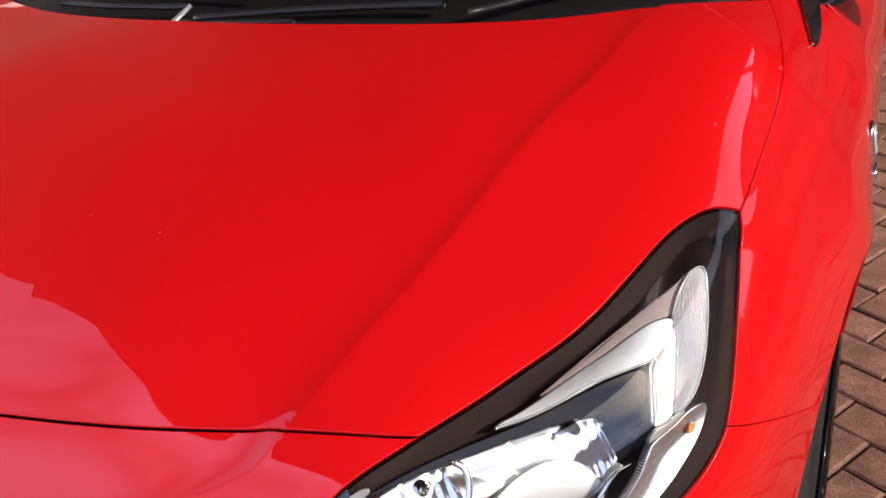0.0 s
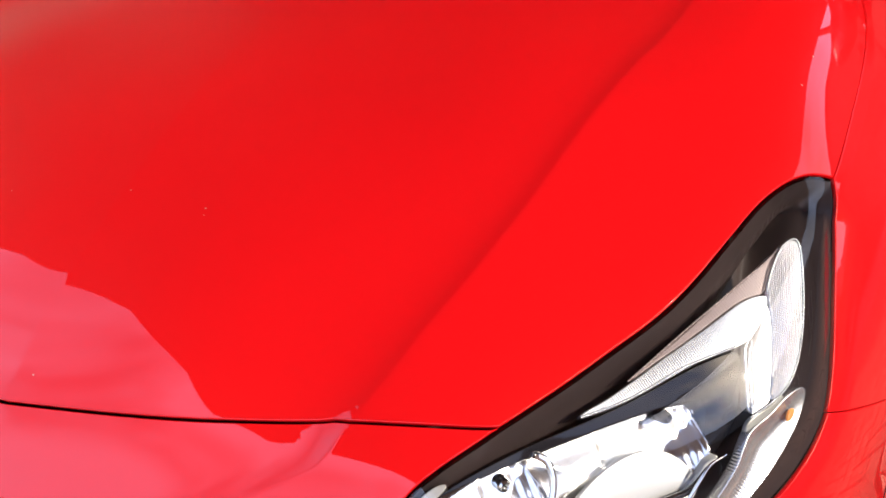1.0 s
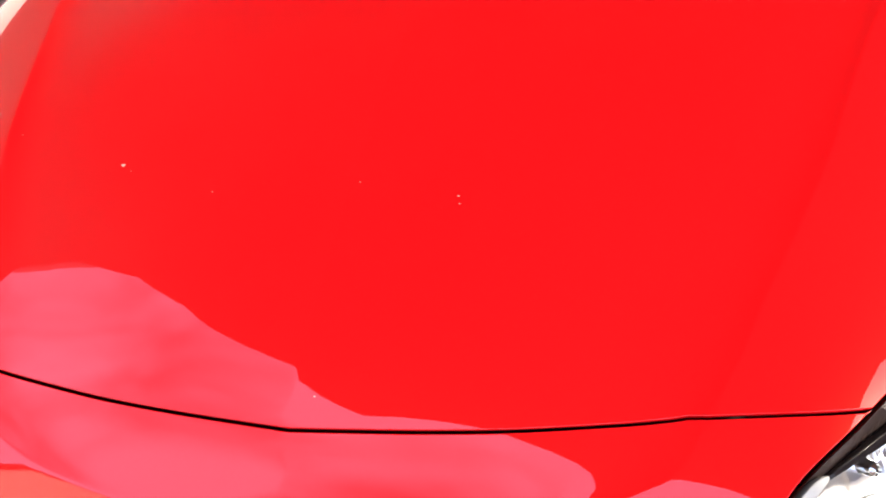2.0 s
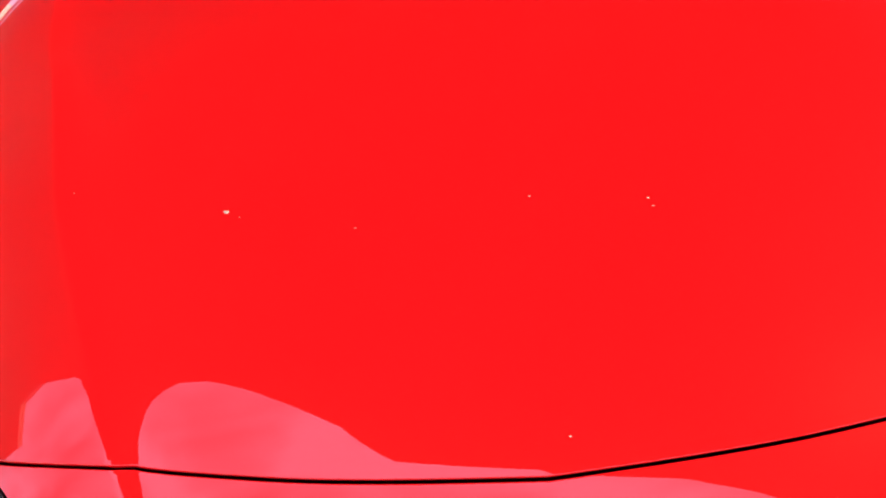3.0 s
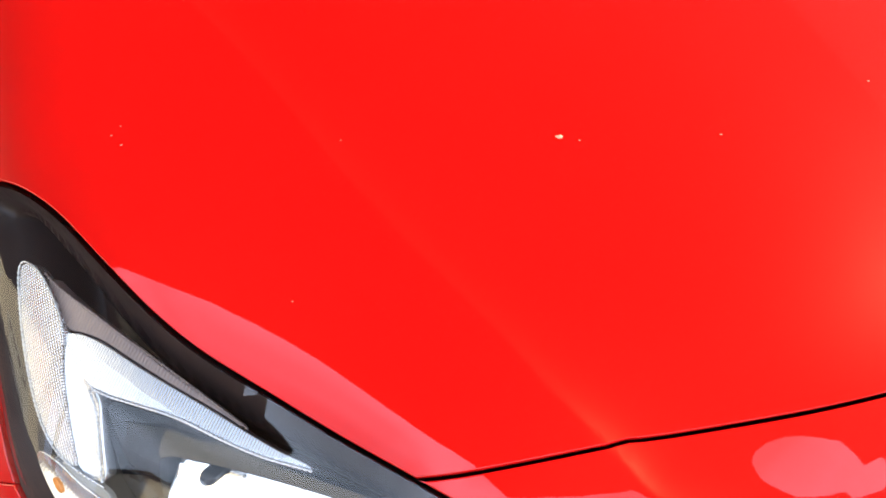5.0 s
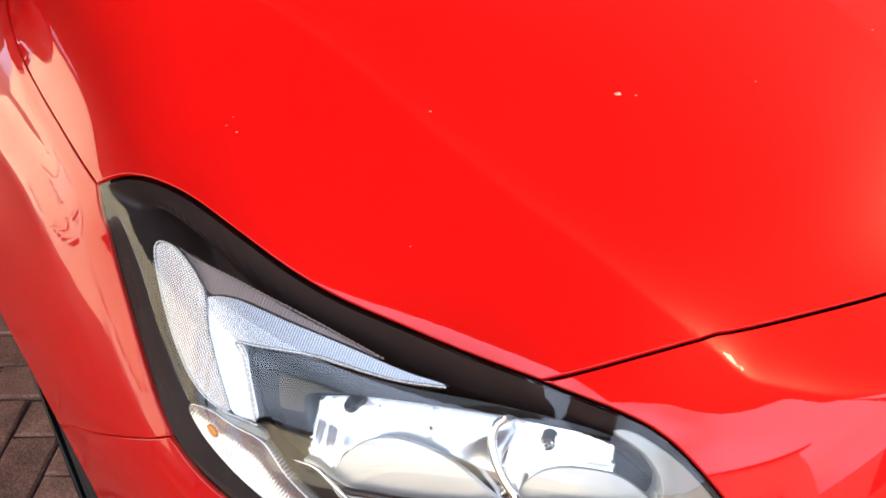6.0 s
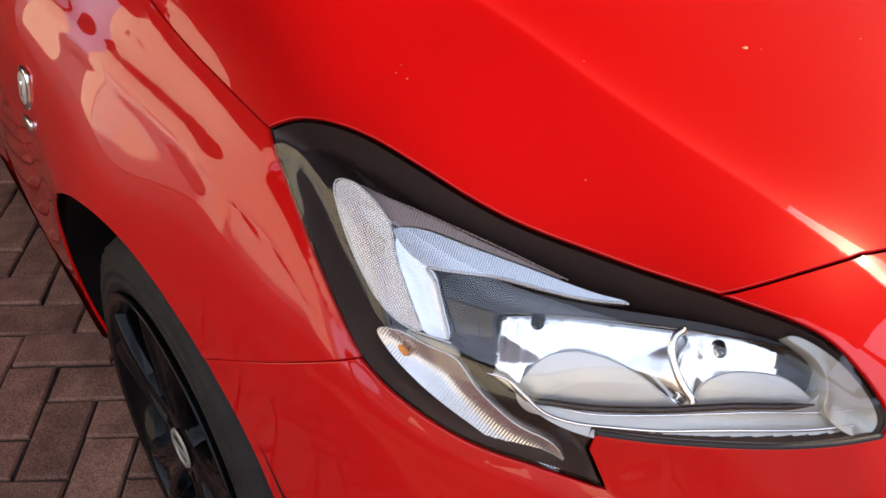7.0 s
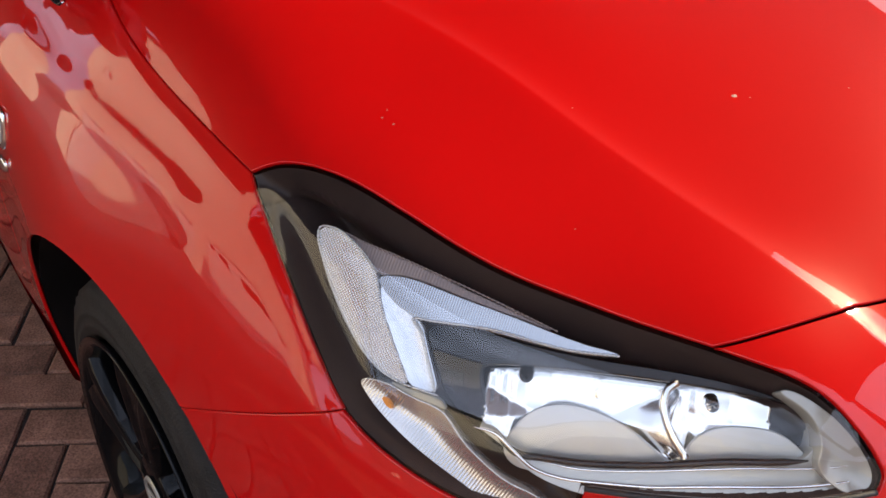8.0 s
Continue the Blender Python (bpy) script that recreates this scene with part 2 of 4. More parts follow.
LINE_FENDER = [(.822, .609, .636), (.80, .53, .70), (.775, .62, .835), (.785, .80, .855), (.80, 1.02, .875), (.835, .72, .72), (.861, .88, .735), (.863, 1.20, .74), (.853, 1.20, .84), (.785, 1.24, .93), (.868, 1.20, .55), (.85, 1.25, .35), (.870, 1.6, .72), (.855, 1.6, .36), (.84, 1.6, .92), (.872, 2.1, .72), (.858, 2.1, .35), (.835, 2.1, .95), (.872, 2.6, .72), (.858, 2.6, .35), (.83, 2.6, .97), (.79, 1.6, .99), (.78, 2.2, 1.01)]
FRONT_LINES = (LINE_CENTRE, LINE_INNER, LINE_CREASE, LINE_LAMP_TOP, LINE_FLANK, LINE_SIDE_GAP, LINE_LAMP_OUTER, LINE_LAMP_FRONT, LINE_BUMPER, LINE_FENDER)
# the crease: down the bonnet, over the shut line and round across the bumper to its middle
LINE_FOLD = [(.56, .90, 1.004), (.531, .740, .996), (.508, .665, .986), (.482, .568, .969), (.453, .452, .937), (.422, .361, .903), (.391, .283, .869), (.376, .24, .850), (.356, .195, .831), (.346, .172, .825),
             (.335, .152, .812), (.305, .134, .800), (.257, .115, .784), (.18, .099, .770), (.09, .090, .761), (0, .087, .757)]

GAP_Y, GAP_X, GAP_Z = (.609, .711, .795, .890, 1.017, 1.11, 1.25), (.724, .733, .737, .735, .720, .700, .69), (.888, .903, .915, .932, .960, .983, 1.0)
SHOULDER_Y, SHOULDER_OUT = (.60, .72, .80, .92, 1.09, 1.25), (.067, .064, .070, .091, .138, .17)


def ease(v, a, b):
    s = np.clip((v - a) / (b - a), 0, 1)
    return s * s * (3 - 2 * s)


FOLD = curve(LINE_FOLD, 0.012)
FOLD_PLAN = np.c_[FOLD[:, 0], 0.78 * FOLD[:, 1] + 0.62 * FOLD[:, 2]]


def fold_distance(q):
    """How far inside the crease a place lies: across the car and up the bumper and the bonnet; below 0 outside it."""
    out = np.empty(len(q))
    a, d = FOLD_PLAN[:-1], np.diff(FOLD_PLAN, axis=0)
    for i in range(0, len(q), 4000):
        p = q[i:i + 4000, None] - a
        s = np.clip((p * d).sum(2) / (d * d).sum(1), 0, 1)
        gap = np.hypot(p[..., 0] - s * d[:, 0], p[..., 1] - s * d[:, 1])
        k = gap.argmin(1)
        r = np.arange(len(k))
        out[i:i + 4000] = gap[r, k] * np.sign(p[r, k, 1] * d[k, 0] - p[r, k, 0] * d[k, 1])
    return -out


LAMP_OUTER = [(.724, .609, .888), (.733, .568, .860), (.739, .512, .820), (.742, .458, .781), (.739, .408, .743), (.726, .371, .723), (.705, .330, .704), (.679, .294, .688), (.645, .257, .675), (.599, .212, .657)]
LAMP_ROUND = curve(LAMP_OUTER[1:], 0.008)
LAMP_HEART = np.array((.655, .40, .80))


def lamp_edge(q):
    """Wing and bumper roll in towards the outer edge of the headlight."""
    out = np.empty(len(q))
    a, d = LAMP_ROUND[:-1], np.diff(LAMP_ROUND, axis=0)
    for i in range(0, len(q), 3000):
        p = q[i:i + 3000, None] - a
        s = np.clip((p * d).sum(2) / (d * d).sum(1), 0, 1)
        off = p - s[..., None] * d
        gap = np.linalg.norm(off, axis=2)
        k = gap.argmin(1)
        r = np.arange(len(k))
        near = gap[r, k]
        away = unit(a[k] + s[r, k, None] * d[k] - LAMP_HEART)
        side = ease((off[r, k] * away).sum(1) / np.maximum(near, 1e-5), -0.4, 0.4)
        out[i:i + 3000] = -LAMP_ROLL * (side * np.clip(1 - near / 0.034, 0, 1) ** 2 + (1 - side) * (1 - ease(near, 0.0, 0.075)))
    return out


class Skin:
    """A smooth skin round a heart, through the character lines and their mirror images."""

    def __init__(self, lines, heart, smooth=4e-6, crease=True):
        self.heart, self.crease = np.array(heart, float), crease
        p = np.array([q for line in lines for q in line], float)
        p = np.vstack((p, p[p[:, 0] > 0.001] * (-1, 1, 1)))
        r = np.linalg.norm(p - self.heart, axis=1)
        self.d, n = (p - self.heart) / r[:, None], len(p)
        if crease:
            r = r - self.step(p)
        k = np.linalg.norm(self.d[:, None] - self.d, axis=2) ** 3
        q = np.c_[np.ones(n), self.d]
        self.w = np.linalg.solve(np.block([[k + smooth * n * np.eye(n), q], [q.T, np.zeros((4, 4))]]), np.r_[r, np.zeros(4)])

    @staticmethod
    def step(p):
        """The bonnet's sharp side creases, with the panel dropping softly inside them, and its low ridge along the middle."""
        x, y = np.abs(p[:, 0]), p[:, 1]
        inward = fold_distance(np.c_[x, 0.78 * y + 0.62 * p[:, 2]])
        fall = 0.0011 * np.log1p(np.exp(np.clip(inward / 0.0011, -60, 60)))
        high = CREASE_HEIGHT * (0.55 + 0.23 * ease(x, 0.10, 0.30) + 0.22 * ease(y, 0.20, 0.32)) * (1 - 0.6 * ease(y, 0.55, 0.98))
        ridge = RIDGE_SLOPE * 0.16 * np.exp(-np.sqrt(x * x + 0.0015 ** 2) / 0.16) * ease(p[:, 2], 0.74, 0.80) * (1 - 0.8 * ease(y, 0.45, 0.85))
        gx, gz = x - np.interp(y, GAP_Y, GAP_X), p[:, 2] - np.interp(y, GAP_Y, GAP_Z)
        out = np.hypot(gx, gz) * np.sign(gx - gz)                       # outwards from the gap beside the bonnet
        top = np.interp(y, SHOULDER_Y, SHOULDER_OUT)
        along = ease(y, 0.56, 0.70) * (1 - ease(y, 1.10, 1.28))
        wing = WING_SHOULDER * along * (np.exp(-((out - top - 0.014) / 0.019) ** 2) - 0.9 * np.exp(-((out - top + 0.024) / 0.019) ** 2))
        roll = -EDGE_ROLL * along * np.clip(1 + out / 0.06, 0, 1) ** 2 * (1 - ease(out, 0.0, 0.02))
        return high * (1 - np.exp(-fall / CREASE_WIDTH)) + ridge + wing + roll + lamp_edge(np.c_[x, p[:, 1:]])

    def radius(self, d):
        out = np.empty(len(d))
        for i in range(0, len(d), 4000):
            b = d[i:i + 4000]
            k = np.sqrt(np.maximum(((b[:, None] - self.d) ** 2).sum(2), 0)) ** 3
            out[i:i + 4000] = k @ self.w[:-4] + np.c_[np.ones(len(b)), b] @ self.w[-4:]
        if self.crease:
            out += self.step(self.heart + d * out[:, None])
        return out

    def at(self, d):
        d = unit(d)
        return self.heart + d * self.radius(d)[:, None]

    def onto(self, p):
        return self.at(np.asarray(p, float) - self.heart)

    def normal(self, p):
        d = unit(np.asarray(p, float) - self.heart)
        a = unit(np.cross(d, (0.31, 0.2, 0.93)))
        b, e = np.cross(d, a), 0.0009
        n = unit(np.cross(self.at(d + e * a) - self.at(d - e * a), self.at(d + e * b) - self.at(d - e * b)))
        return n * np.sign((n * d).sum(1))[:, None]


CREASE_HEIGHT, CREASE_WIDTH, RIDGE_SLOPE = -0.0105, 0.017, 0.024
WING_SHOULDER, EDGE_ROLL, LAMP_ROLL = 0.0026, 0.0024, 0.0050
FRONT = Skin(FRONT_LINES, (0, 1.15, 0.42))
CHART_Z = np.array((0, -0.64, 0.768))
CHART_X = np.array((1.0, 0, 0))
CHART_Y = np.cross(CHART_Z, CHART_X)


def to_chart(d):
    d = unit(d)
    return np.stack((d @ CHART_X, d @ CHART_Y), 1) / (1 + d @ CHART_Z)[:, None] * 2


def from_chart(u):
    s = (u**2).sum(1) / 4
    return ((1 - s)[:, None] * CHART_Z + u[:, :1] * CHART_X + u[:, 1:] * CHART_Y) / (1 + s)[:, None]


def inside(points, loop):
    a, b = loop, np.roll(loop, -1, 0)
    hit = np.zeros(len(points), int)
    for i in range(0, len(points), 3000):
        p = points[i:i + 3000, None]
        up = (a[:, 1] > p[..., 1]) != (b[:, 1] > p[..., 1])
        dy = np.where(np.abs(b[:, 1] - a[:, 1]) < 1e-12, 1e-12, b[:, 1] - a[:, 1])
        hit[i:i + 3000] = (up & (p[..., 0] < a[:, 0] + (p[..., 1] - a[:, 1]) * (b[:, 0] - a[:, 0]) / dy)).sum(1)
    return hit % 2 == 1


def edge_distance(points, loop):
    out = np.empty(len(points))
    a, d = loop, np.roll(loop, -1, 0) - loop
    for i in range(0, len(points), 2000):
        p = points[i:i + 2000, None] - a
        s = np.clip((p * d).sum(2) / np.maximum((d * d).sum(1), 1e-14), 0, 1)
        out[i:i + 2000] = np.sqrt(((p - s[..., None] * d) ** 2).sum(2)).min(1)
    return out


from mathutils.geometry import delaunay_2d_cdt


def panel(name, outline, mat, parent, skin=FRONT, inset=0.0027, depth=0.0, flange=0.005, grid=0.014, label="", dense=()):
    """A sheet of the skin inside an outline, with a rolled edge. depth: how far under the skin it lies, a number or a function of
    places and of the distance from the edge. dense: lines on the skin along which the net is closer."""
    loop = skin.onto(outline)
    n = skin.normal(loop)
    u = to_chart(loop - skin.heart)
    area = (u[:, 0] * np.roll(u[:, 1], -1) - np.roll(u[:, 0], -1) * u[:, 1]).sum()
    if area < 0:
        loop, n, u = loop[::-1], n[::-1], u[::-1]
    tangent = unit(np.roll(loop, -1, 0) - np.roll(loop, 1, 0))
    inward = unit(np.cross(n, tangent))
    loop = skin.onto(loop + inset * inward)
    n, u = skin.normal(loop), to_chart(loop - skin.heart)
    step = grid / 1.05
    xs, ys = np.arange(u[:, 0].min(), u[:, 0].max(), step), np.arange(u[:, 1].min(), u[:, 1].max(), step * 0.87)
    g = np.array([(x + (j % 2) * step / 2, y) for j, y in enumerate(ys) for x in xs]).reshape(-1, 2)
    for line in dense:
        g = np.vstack((g, to_chart(skin.onto(line) - skin.heart)))
    if len(g):
        g = g[inside(g, u)]
    if len(g):
        g = g[edge_distance(g, u) > step * 0.55]
    flat = np.vstack((u, g)) if len(g) else u
    v2, _, tris, *_ = delaunay_2d_cdt([Vector(p) for p in flat], [], [list(range(len(u)))], 1, 1e-7)
    v2 = np.array([tuple(v) for v in v2])
    p = skin.at(from_chart(v2))
    nn = skin.normal(p)
    far = edge_distance(v2, u) * 1.05

    def sink(q, e):
        return depth(q, e) if callable(depth) else np.full(len(q), depth)

    verts = p - nn * sink(p, far)[:, None]
    rim = loop - n * sink(loop, np.zeros(len(loop)))[:, None]
    faces, normals = [tuple(f) for f in tris], nn
    if callable(depth):
        fv = np.array(faces)
        fn = np.cross(verts[fv[:, 1]] - verts[fv[:, 0]], verts[fv[:, 2]] - verts[fv[:, 0]])
        acc = np.zeros_like(verts)
        for k in range(3):
            np.add.at(acc, fv[:, k], fn)
        normals = unit(acc)
        for _ in range(3 if grid >= 0.005 else 0):
            acc = normals.copy()
            for k in range(3):
                np.add.at(acc, fv[:, k], normals[fv].sum(1))
            normals = unit(acc)
        normals *= np.sign((normals * nn).sum(1))[:, None]
    if flange:
        m, k = len(loop), len(verts)
        e = min(0.0014, flange * 0.3)
        verts = np.vstack((verts, rim, rim - n * e - inward * e * 0.8, rim - n * flange - inward * e * 0.8))
        normals = np.vstack((normals, n, unit(n * 0.35 - inward), -inward))
        for r in range(2):
            faces += [(k + r * m + i, k + (r + 1) * m + i, k + (r + 1) * m + (i + 1) % m, k + r * m + (i + 1) % m) for i in range(m)]
    return mesh_object(name, verts, faces, mat, parent, normals, label)


def tube(bm, line, radius, sides=10, flat=1.0, taper=None):
    """A round bar along a line of points."""
    p = np.array(line, float)
    t = unit(np.gradient(p, axis=0))
    rings = []
    for i in range(len(p)):
        side = unit(np.cross(t[i], (0, 0, 1)) + 1e-9)
        up = np.cross(side, t[i])
        r = radius * (taper[i] if taper is not None else 1)
        rings.append([bm.verts.new(p[i] + r * (math.cos(a) * side + flat * math.sin(a) * up)) for a in np.linspace(0, 2 * math.pi, sides, endpoint=False)])
    for a, b in zip(rings, rings[1:]):
        for i in range(sides):
            bm.faces.new((a[i], a[(i + 1) % sides], b[(i + 1) % sides], b[i]))
    bm.faces.new(rings[0]), bm.faces.new(rings[-1][::-1])


def lathe(bm, profile, axis_x, y, z, sides=64, ang0=0.0):
    """Turns a profile of (x, r) round the line x through (y, z)."""
    rings = [[bm.verts.new((axis_x + x, y + r * math.cos(a), z + r * math.sin(a))) for a in np.linspace(ang0, ang0 + 2 * math.pi, sides, endpoint=False)] for x, r in profile]
    for a, b in zip(rings, rings[1:]):
        for i in range(sides):
            bm.faces.new((a[i], a[(i + 1) % sides], b[(i + 1) % sides], b[i]))
    return rings


# ---------------------------------------------------------------- outlines on the skin
SHUT = [(0, .142, .826), (.10, .150, .827), (.194, .1585, .829), (.262, .1665, .831), (.304, .173, .8325), (.328, .1785, .834), (.349, .1835, .836), (.417, .198, .835), (.481, .219, .827)]
LAMP_TOP = [(.481, .219, .827), (.522, .270, .837), (.552, .311, .846), (.587, .360, .858), (.612, .403, .871), (.638, .460, .889), (.660, .512, .902), (.680, .553, .906), (.698, .582, .903), (.712, .598, .896), (.724, .609, .888)]
LAMP_POINT = [(.599, .212, .657), (.603, .221, .676), (.607, .230, .696)]
LAMP_LOWER = [(.600, .231, .713), (.565, .199, .712), (.520, .163, .714), (.465, .126, .717), (.420, .105, .717), (.392, .0945, .716)]
LAMP_FRONT = [(.392, .0945, .716), (.384, .0955, .727), (.387, .103, .742), (.397, .119, .765), (.416, .146, .795), (.440, .175, .812), (.481, .219, .827)]
SIDE_GAP = [(.724, .609, .888), (.733, .711, .903), (.737, .795, .915), (.735, .890, .932), (.720, 1.017, .960), (.700, 1.11, .983)]
COWL = [(0, .829, 1.019), (.14, .833, 1.018), (.285, .846, 1.017), (.451, .890, 1.014), (.592, .970, 1.004), (.66, 1.04, .995), (.700, 1.11, .983)]
SEAM = [(.739, .408, .743), (.767, .454, .718), (.798, .521, .681), (.822, .592, .642), (.826, .6172, .6279)]
DOOR_SEAM = [(.700, 1.11, .983), (.755, 1.20, .955), (.800, 1.235, .915), (.826, 1.245, .87), (.848, 1.25, .76), (.858, 1.25, .60), (.855, 1.25, .42), (.845, 1.25, .26)]
HUB_Y, HUB_Z, ARCH_R = 0.83, 0.335, 0.362
def arch(a):
    return (.84, HUB_Y + ARCH_R * math.cos(radians(a)), HUB_Z + ARCH_R * math.sin(radians(a)))


ARCH = [arch(a) for a in range(-20, 201, 10)]
ARCH_BACK = [arch(a) for a in range(-20, 121, 10)] + [arch(126)]
ARCH_FRONT = [arch(a) for a in (126, *range(130, 201, 10))]


car = new("red_hatchback")
car.location = (0, 0, 0)
tagged(car, "glossy red small hatchback parked nose out on block paving", "car")

bonnet_half = [curve(SHUT), curve(LAMP_TOP), curve(SIDE_GAP), curve(COWL)[::-1]]
bonnet_line = join(*bonnet_half, mirror(curve(COWL)), mirror(curve(SIDE_GAP))[::-1], mirror(curve(LAMP_TOP))[::-1], mirror(curve(SHUT))[::-1])


def on_skin(x, y):
    """Places of the skin over a line in plan."""
    p = np.stack((x, y, np.interp(y, (.14, .384, .6, .82), (.829, .934, .985, 1.01))), 1)
    for _ in range(4):
        p = np.c_[x, y, FRONT.onto(p)[:, 2]]
    return p


fold_line = FRONT.onto(curve(LINE_FOLD, 0.006))
fold_in = unit(np.cross(np.gradient(fold_line, axis=0), FRONT.normal(fold_line)))
fold_in *= np.sign(-fold_in[:1, :1])
folds = []
for off in (-.008, -.003, -.0015, -.0006, .0002, .0010, .0020, .0034, .0055, .0085, .013, .020, .029, .040):
    line = fold_line + off * fold_in
    for _ in range(4):
        away = off - fold_distance(np.c_[np.abs(line[:, 0]), 0.78 * line[:, 1] + 0.62 * line[:, 2]])
        line = FRONT.onto(line + fold_in * away[:, None])
    folds += [line, mirror(line)]
folds += [on_skin(np.full(80, off), np.linspace(.15, .94, 80)) for off in (-.014, -.006, -.002, 0, .002, .006, .014)]
bonnet = panel("bonnet", bonnet_line, RED, car, dense=folds, label="glossy red bonnet with two soft creases")

lamp_rim = FRONT.onto(curve(LAMP_OUTER[1:], 0.006))
rim_out = unit(np.cross(np.gradient(lamp_rim, axis=0), FRONT.normal(lamp_rim)))
rim_out *= np.sign((rim_out * (lamp_rim - LAMP_HEART)).sum(1))[:, None]
rims = [FRONT.onto(lamp_rim + off * rim_out) * (sx, 1, 1) for sx in (1, -1) for off in (.004, .008, .012, .017, .022, .027, .032, .037)]
bumper_half = [curve(SHUT), curve(LAMP_FRONT)[::-1], curve(LAMP_LOWER)[::-1], curve(LAMP_POINT)[::-1], curve(LAMP_OUTER[4:])[::-1], curve(SEAM), curve(ARCH_FRONT)]
LIP = curve([(.795, .52, .24), (.70, .34, .19), (.55, .19, .17), (.30, .12, .165), (0, .10, .16)])
half = join(*bumper_half, LIP)
panel("front_bumper", join(half, mirror(half)[::-1]), RED, car, inset=0.0026, grid=0.012, dense=folds + rims, label="red painted front bumper cover")

FENDER_REST = curve([(.845, 1.25, .26), (.845, 1.21, .25)])
fender_half = join(curve(SIDE_GAP), curve(DOOR_SEAM), FENDER_REST, curve(ARCH_BACK), curve(SEAM)[::-1], curve(LAMP_OUTER[:5])[::-1])
for side in (1, -1):
    panel("front_wing", fender_half * (side, 1, 1), RED, car, inset=0.0006, grid=0.008, dense=rims, label="red painted front wing")

DOOR_REAR = [(.79, 2.30, 1.00), (.835, 2.32, .94), (.872, 2.34, .72), (.868, 2.34, .50), (.85, 2.32, .27)]
BELT = [(.790, 1.235, .948), (.802, 1.45, .972), (.800, 1.8, .990), (.79, 2.30, 1.00)]
door_line = join(curve(BELT), curve(DOOR_REAR), curve([(.85, 2.32, .27), (.85, 1.8, .265), (.845, 1.25, .26)]), curve([(.845, 1.25, .26), (.855, 1.25, .42), (.858, 1.25, .60), (.848, 1.25, .76), (.826, 1.245, .87), (.800, 1.235, .915), (.790, 1.235, .948)]))
for side in (1, -1):
    door = panel("front_door", door_line * (side, 1, 1), RED, car, grid=0.03, label="red painted front door")
    q = FRONT.onto([(.80 * side, 1.265, .950)])[0]
    bm = bmesh.new()
    tube(bm, [q + np.array((-.02 * side, 0, -.01)), q + np.array((.03 * side, 0, .02)), q + np.array((.08 * side, -.005, .05)), q + np.array((.10 * side, -.005, .06))], .026, 12, 0.6)
    part("mirror_arm", bm, BLACK_GLOSS, door, "black door mirror arm", True)
    bm = bmesh.new()
    bmesh.ops.create_uvsphere(bm, u_segments=28, v_segments=16, radius=1, matrix=Matrix.Translation((q[0] + .175 * side, q[1] + .01, q[2] + .125)) @ Matrix.Diagonal((.115, .055, .075, 1)))
    for v in bm.verts:
        v.co.y = min(v.co.y, q[1] + .045)
    part("mirror_shell", bm, RED, door, "red door mirror shell", True)
    bm = bmesh.new()
    box(bm, q[0] + (.085 * side if side > 0 else .265 * side), q[0] + (.265 * side if side > 0 else .085 * side), q[1] + .0455, q[1] + .050, q[2] + .075, q[2] + .175, 0.002)
    part("mirror_glass", bm, CHROME, door, "silver mirror glass")
    tri_line = curve([(.765, 1.063, .929), (.750, 1.13, .955), (.742, 1.20, .975), (.772, 1.21, .958), (.779, 1.13, .935), (.772, 1.075, .925), (.765, 1.063, .929)], .004)[:-1]
    quarter = panel("quarter_light", tri_line * (side, 1, 1), BLACK_GLOSS, car, inset=0.0, depth=-0.004, flange=0.006, grid=0.01, label="black quarter light trim")
    edge_line = FRONT.onto(curve([(.765, 1.060, .930), (.750, 1.13, .956), (.740, 1.20, .977)]) * (side, 1, 1))
    bm = bmesh.new()
    tube(bm, edge_line + FRONT.normal(edge_line) * .004, .0025, 8)
    part("bright_trim", bm, CHROME, quarter, "bright trim line", True)
    bm = bmesh.new()
    rows_ = []
    for yy in np.linspace(1.23, 2.9, 14):
        rows_.append([bm.verts.new((x * side, yy, z)) for x, z in ((.842, .262), (.835, .235), (.805, .205), (.72, .19), (.60, .20))])
    for a, b in zip(rows_, rows_[1:]):
        for i in range(4):
            bm.faces.new((a[i], a[i + 1], b[i + 1], b[i]))
    part("sill", bm, RED, car, "red painted sill", True)

# near-black sheet behind the gaps, its colour standing in for their shade
shell = join(curve(COWL), curve(DOOR_SEAM), FENDER_REST, curve(ARCH_BACK), curve(ARCH_FRONT), LIP)
panel("gap_shade_sheet", join(shell, mirror(shell)[::-1]), VOID, car, inset=0.002, depth=0.12, flange=0.0, grid=0.03, label="near-black sheet standing in for the shade behind the panel gaps")


# ---------------------------------------------------------------- headlights
def lamp_loop():
    return join(curve(LAMP_TOP), curve(LAMP_OUTER), curve(LAMP_POINT), curve(LAMP_LOWER), curve(LAMP_FRONT))


DRL_LEG_LINE = [(.704, .518, .869), (.696, .509, .872), (.689, .495, .871), (.684, .471, .863), (.681, .448, .851), (.685, .438, .841), (.689, .427, .829), (.691, .411, .816), (.693, .397, .803), (.694, .380, .788), (.695, .371, .777), (.703, .383, .779), (.710, .398, .782), (.716, .417, .790), (.718, .435, .801), (.718, .456, .815), (.716, .481, .833), (.713, .499, .848), (.709, .514, .861)]
DRL_FACET = [(.682, .440, .845), (.679, .424, .838), (.674, .406, .830), (.667, .390, .825), (.671, .378, .812), (.674, .364, .796), (.678, .346, .775), (.696, .369, .775), (.694, .383, .790), (.692, .402, .808), (.690, .422, .825), (.687, .433, .836)]
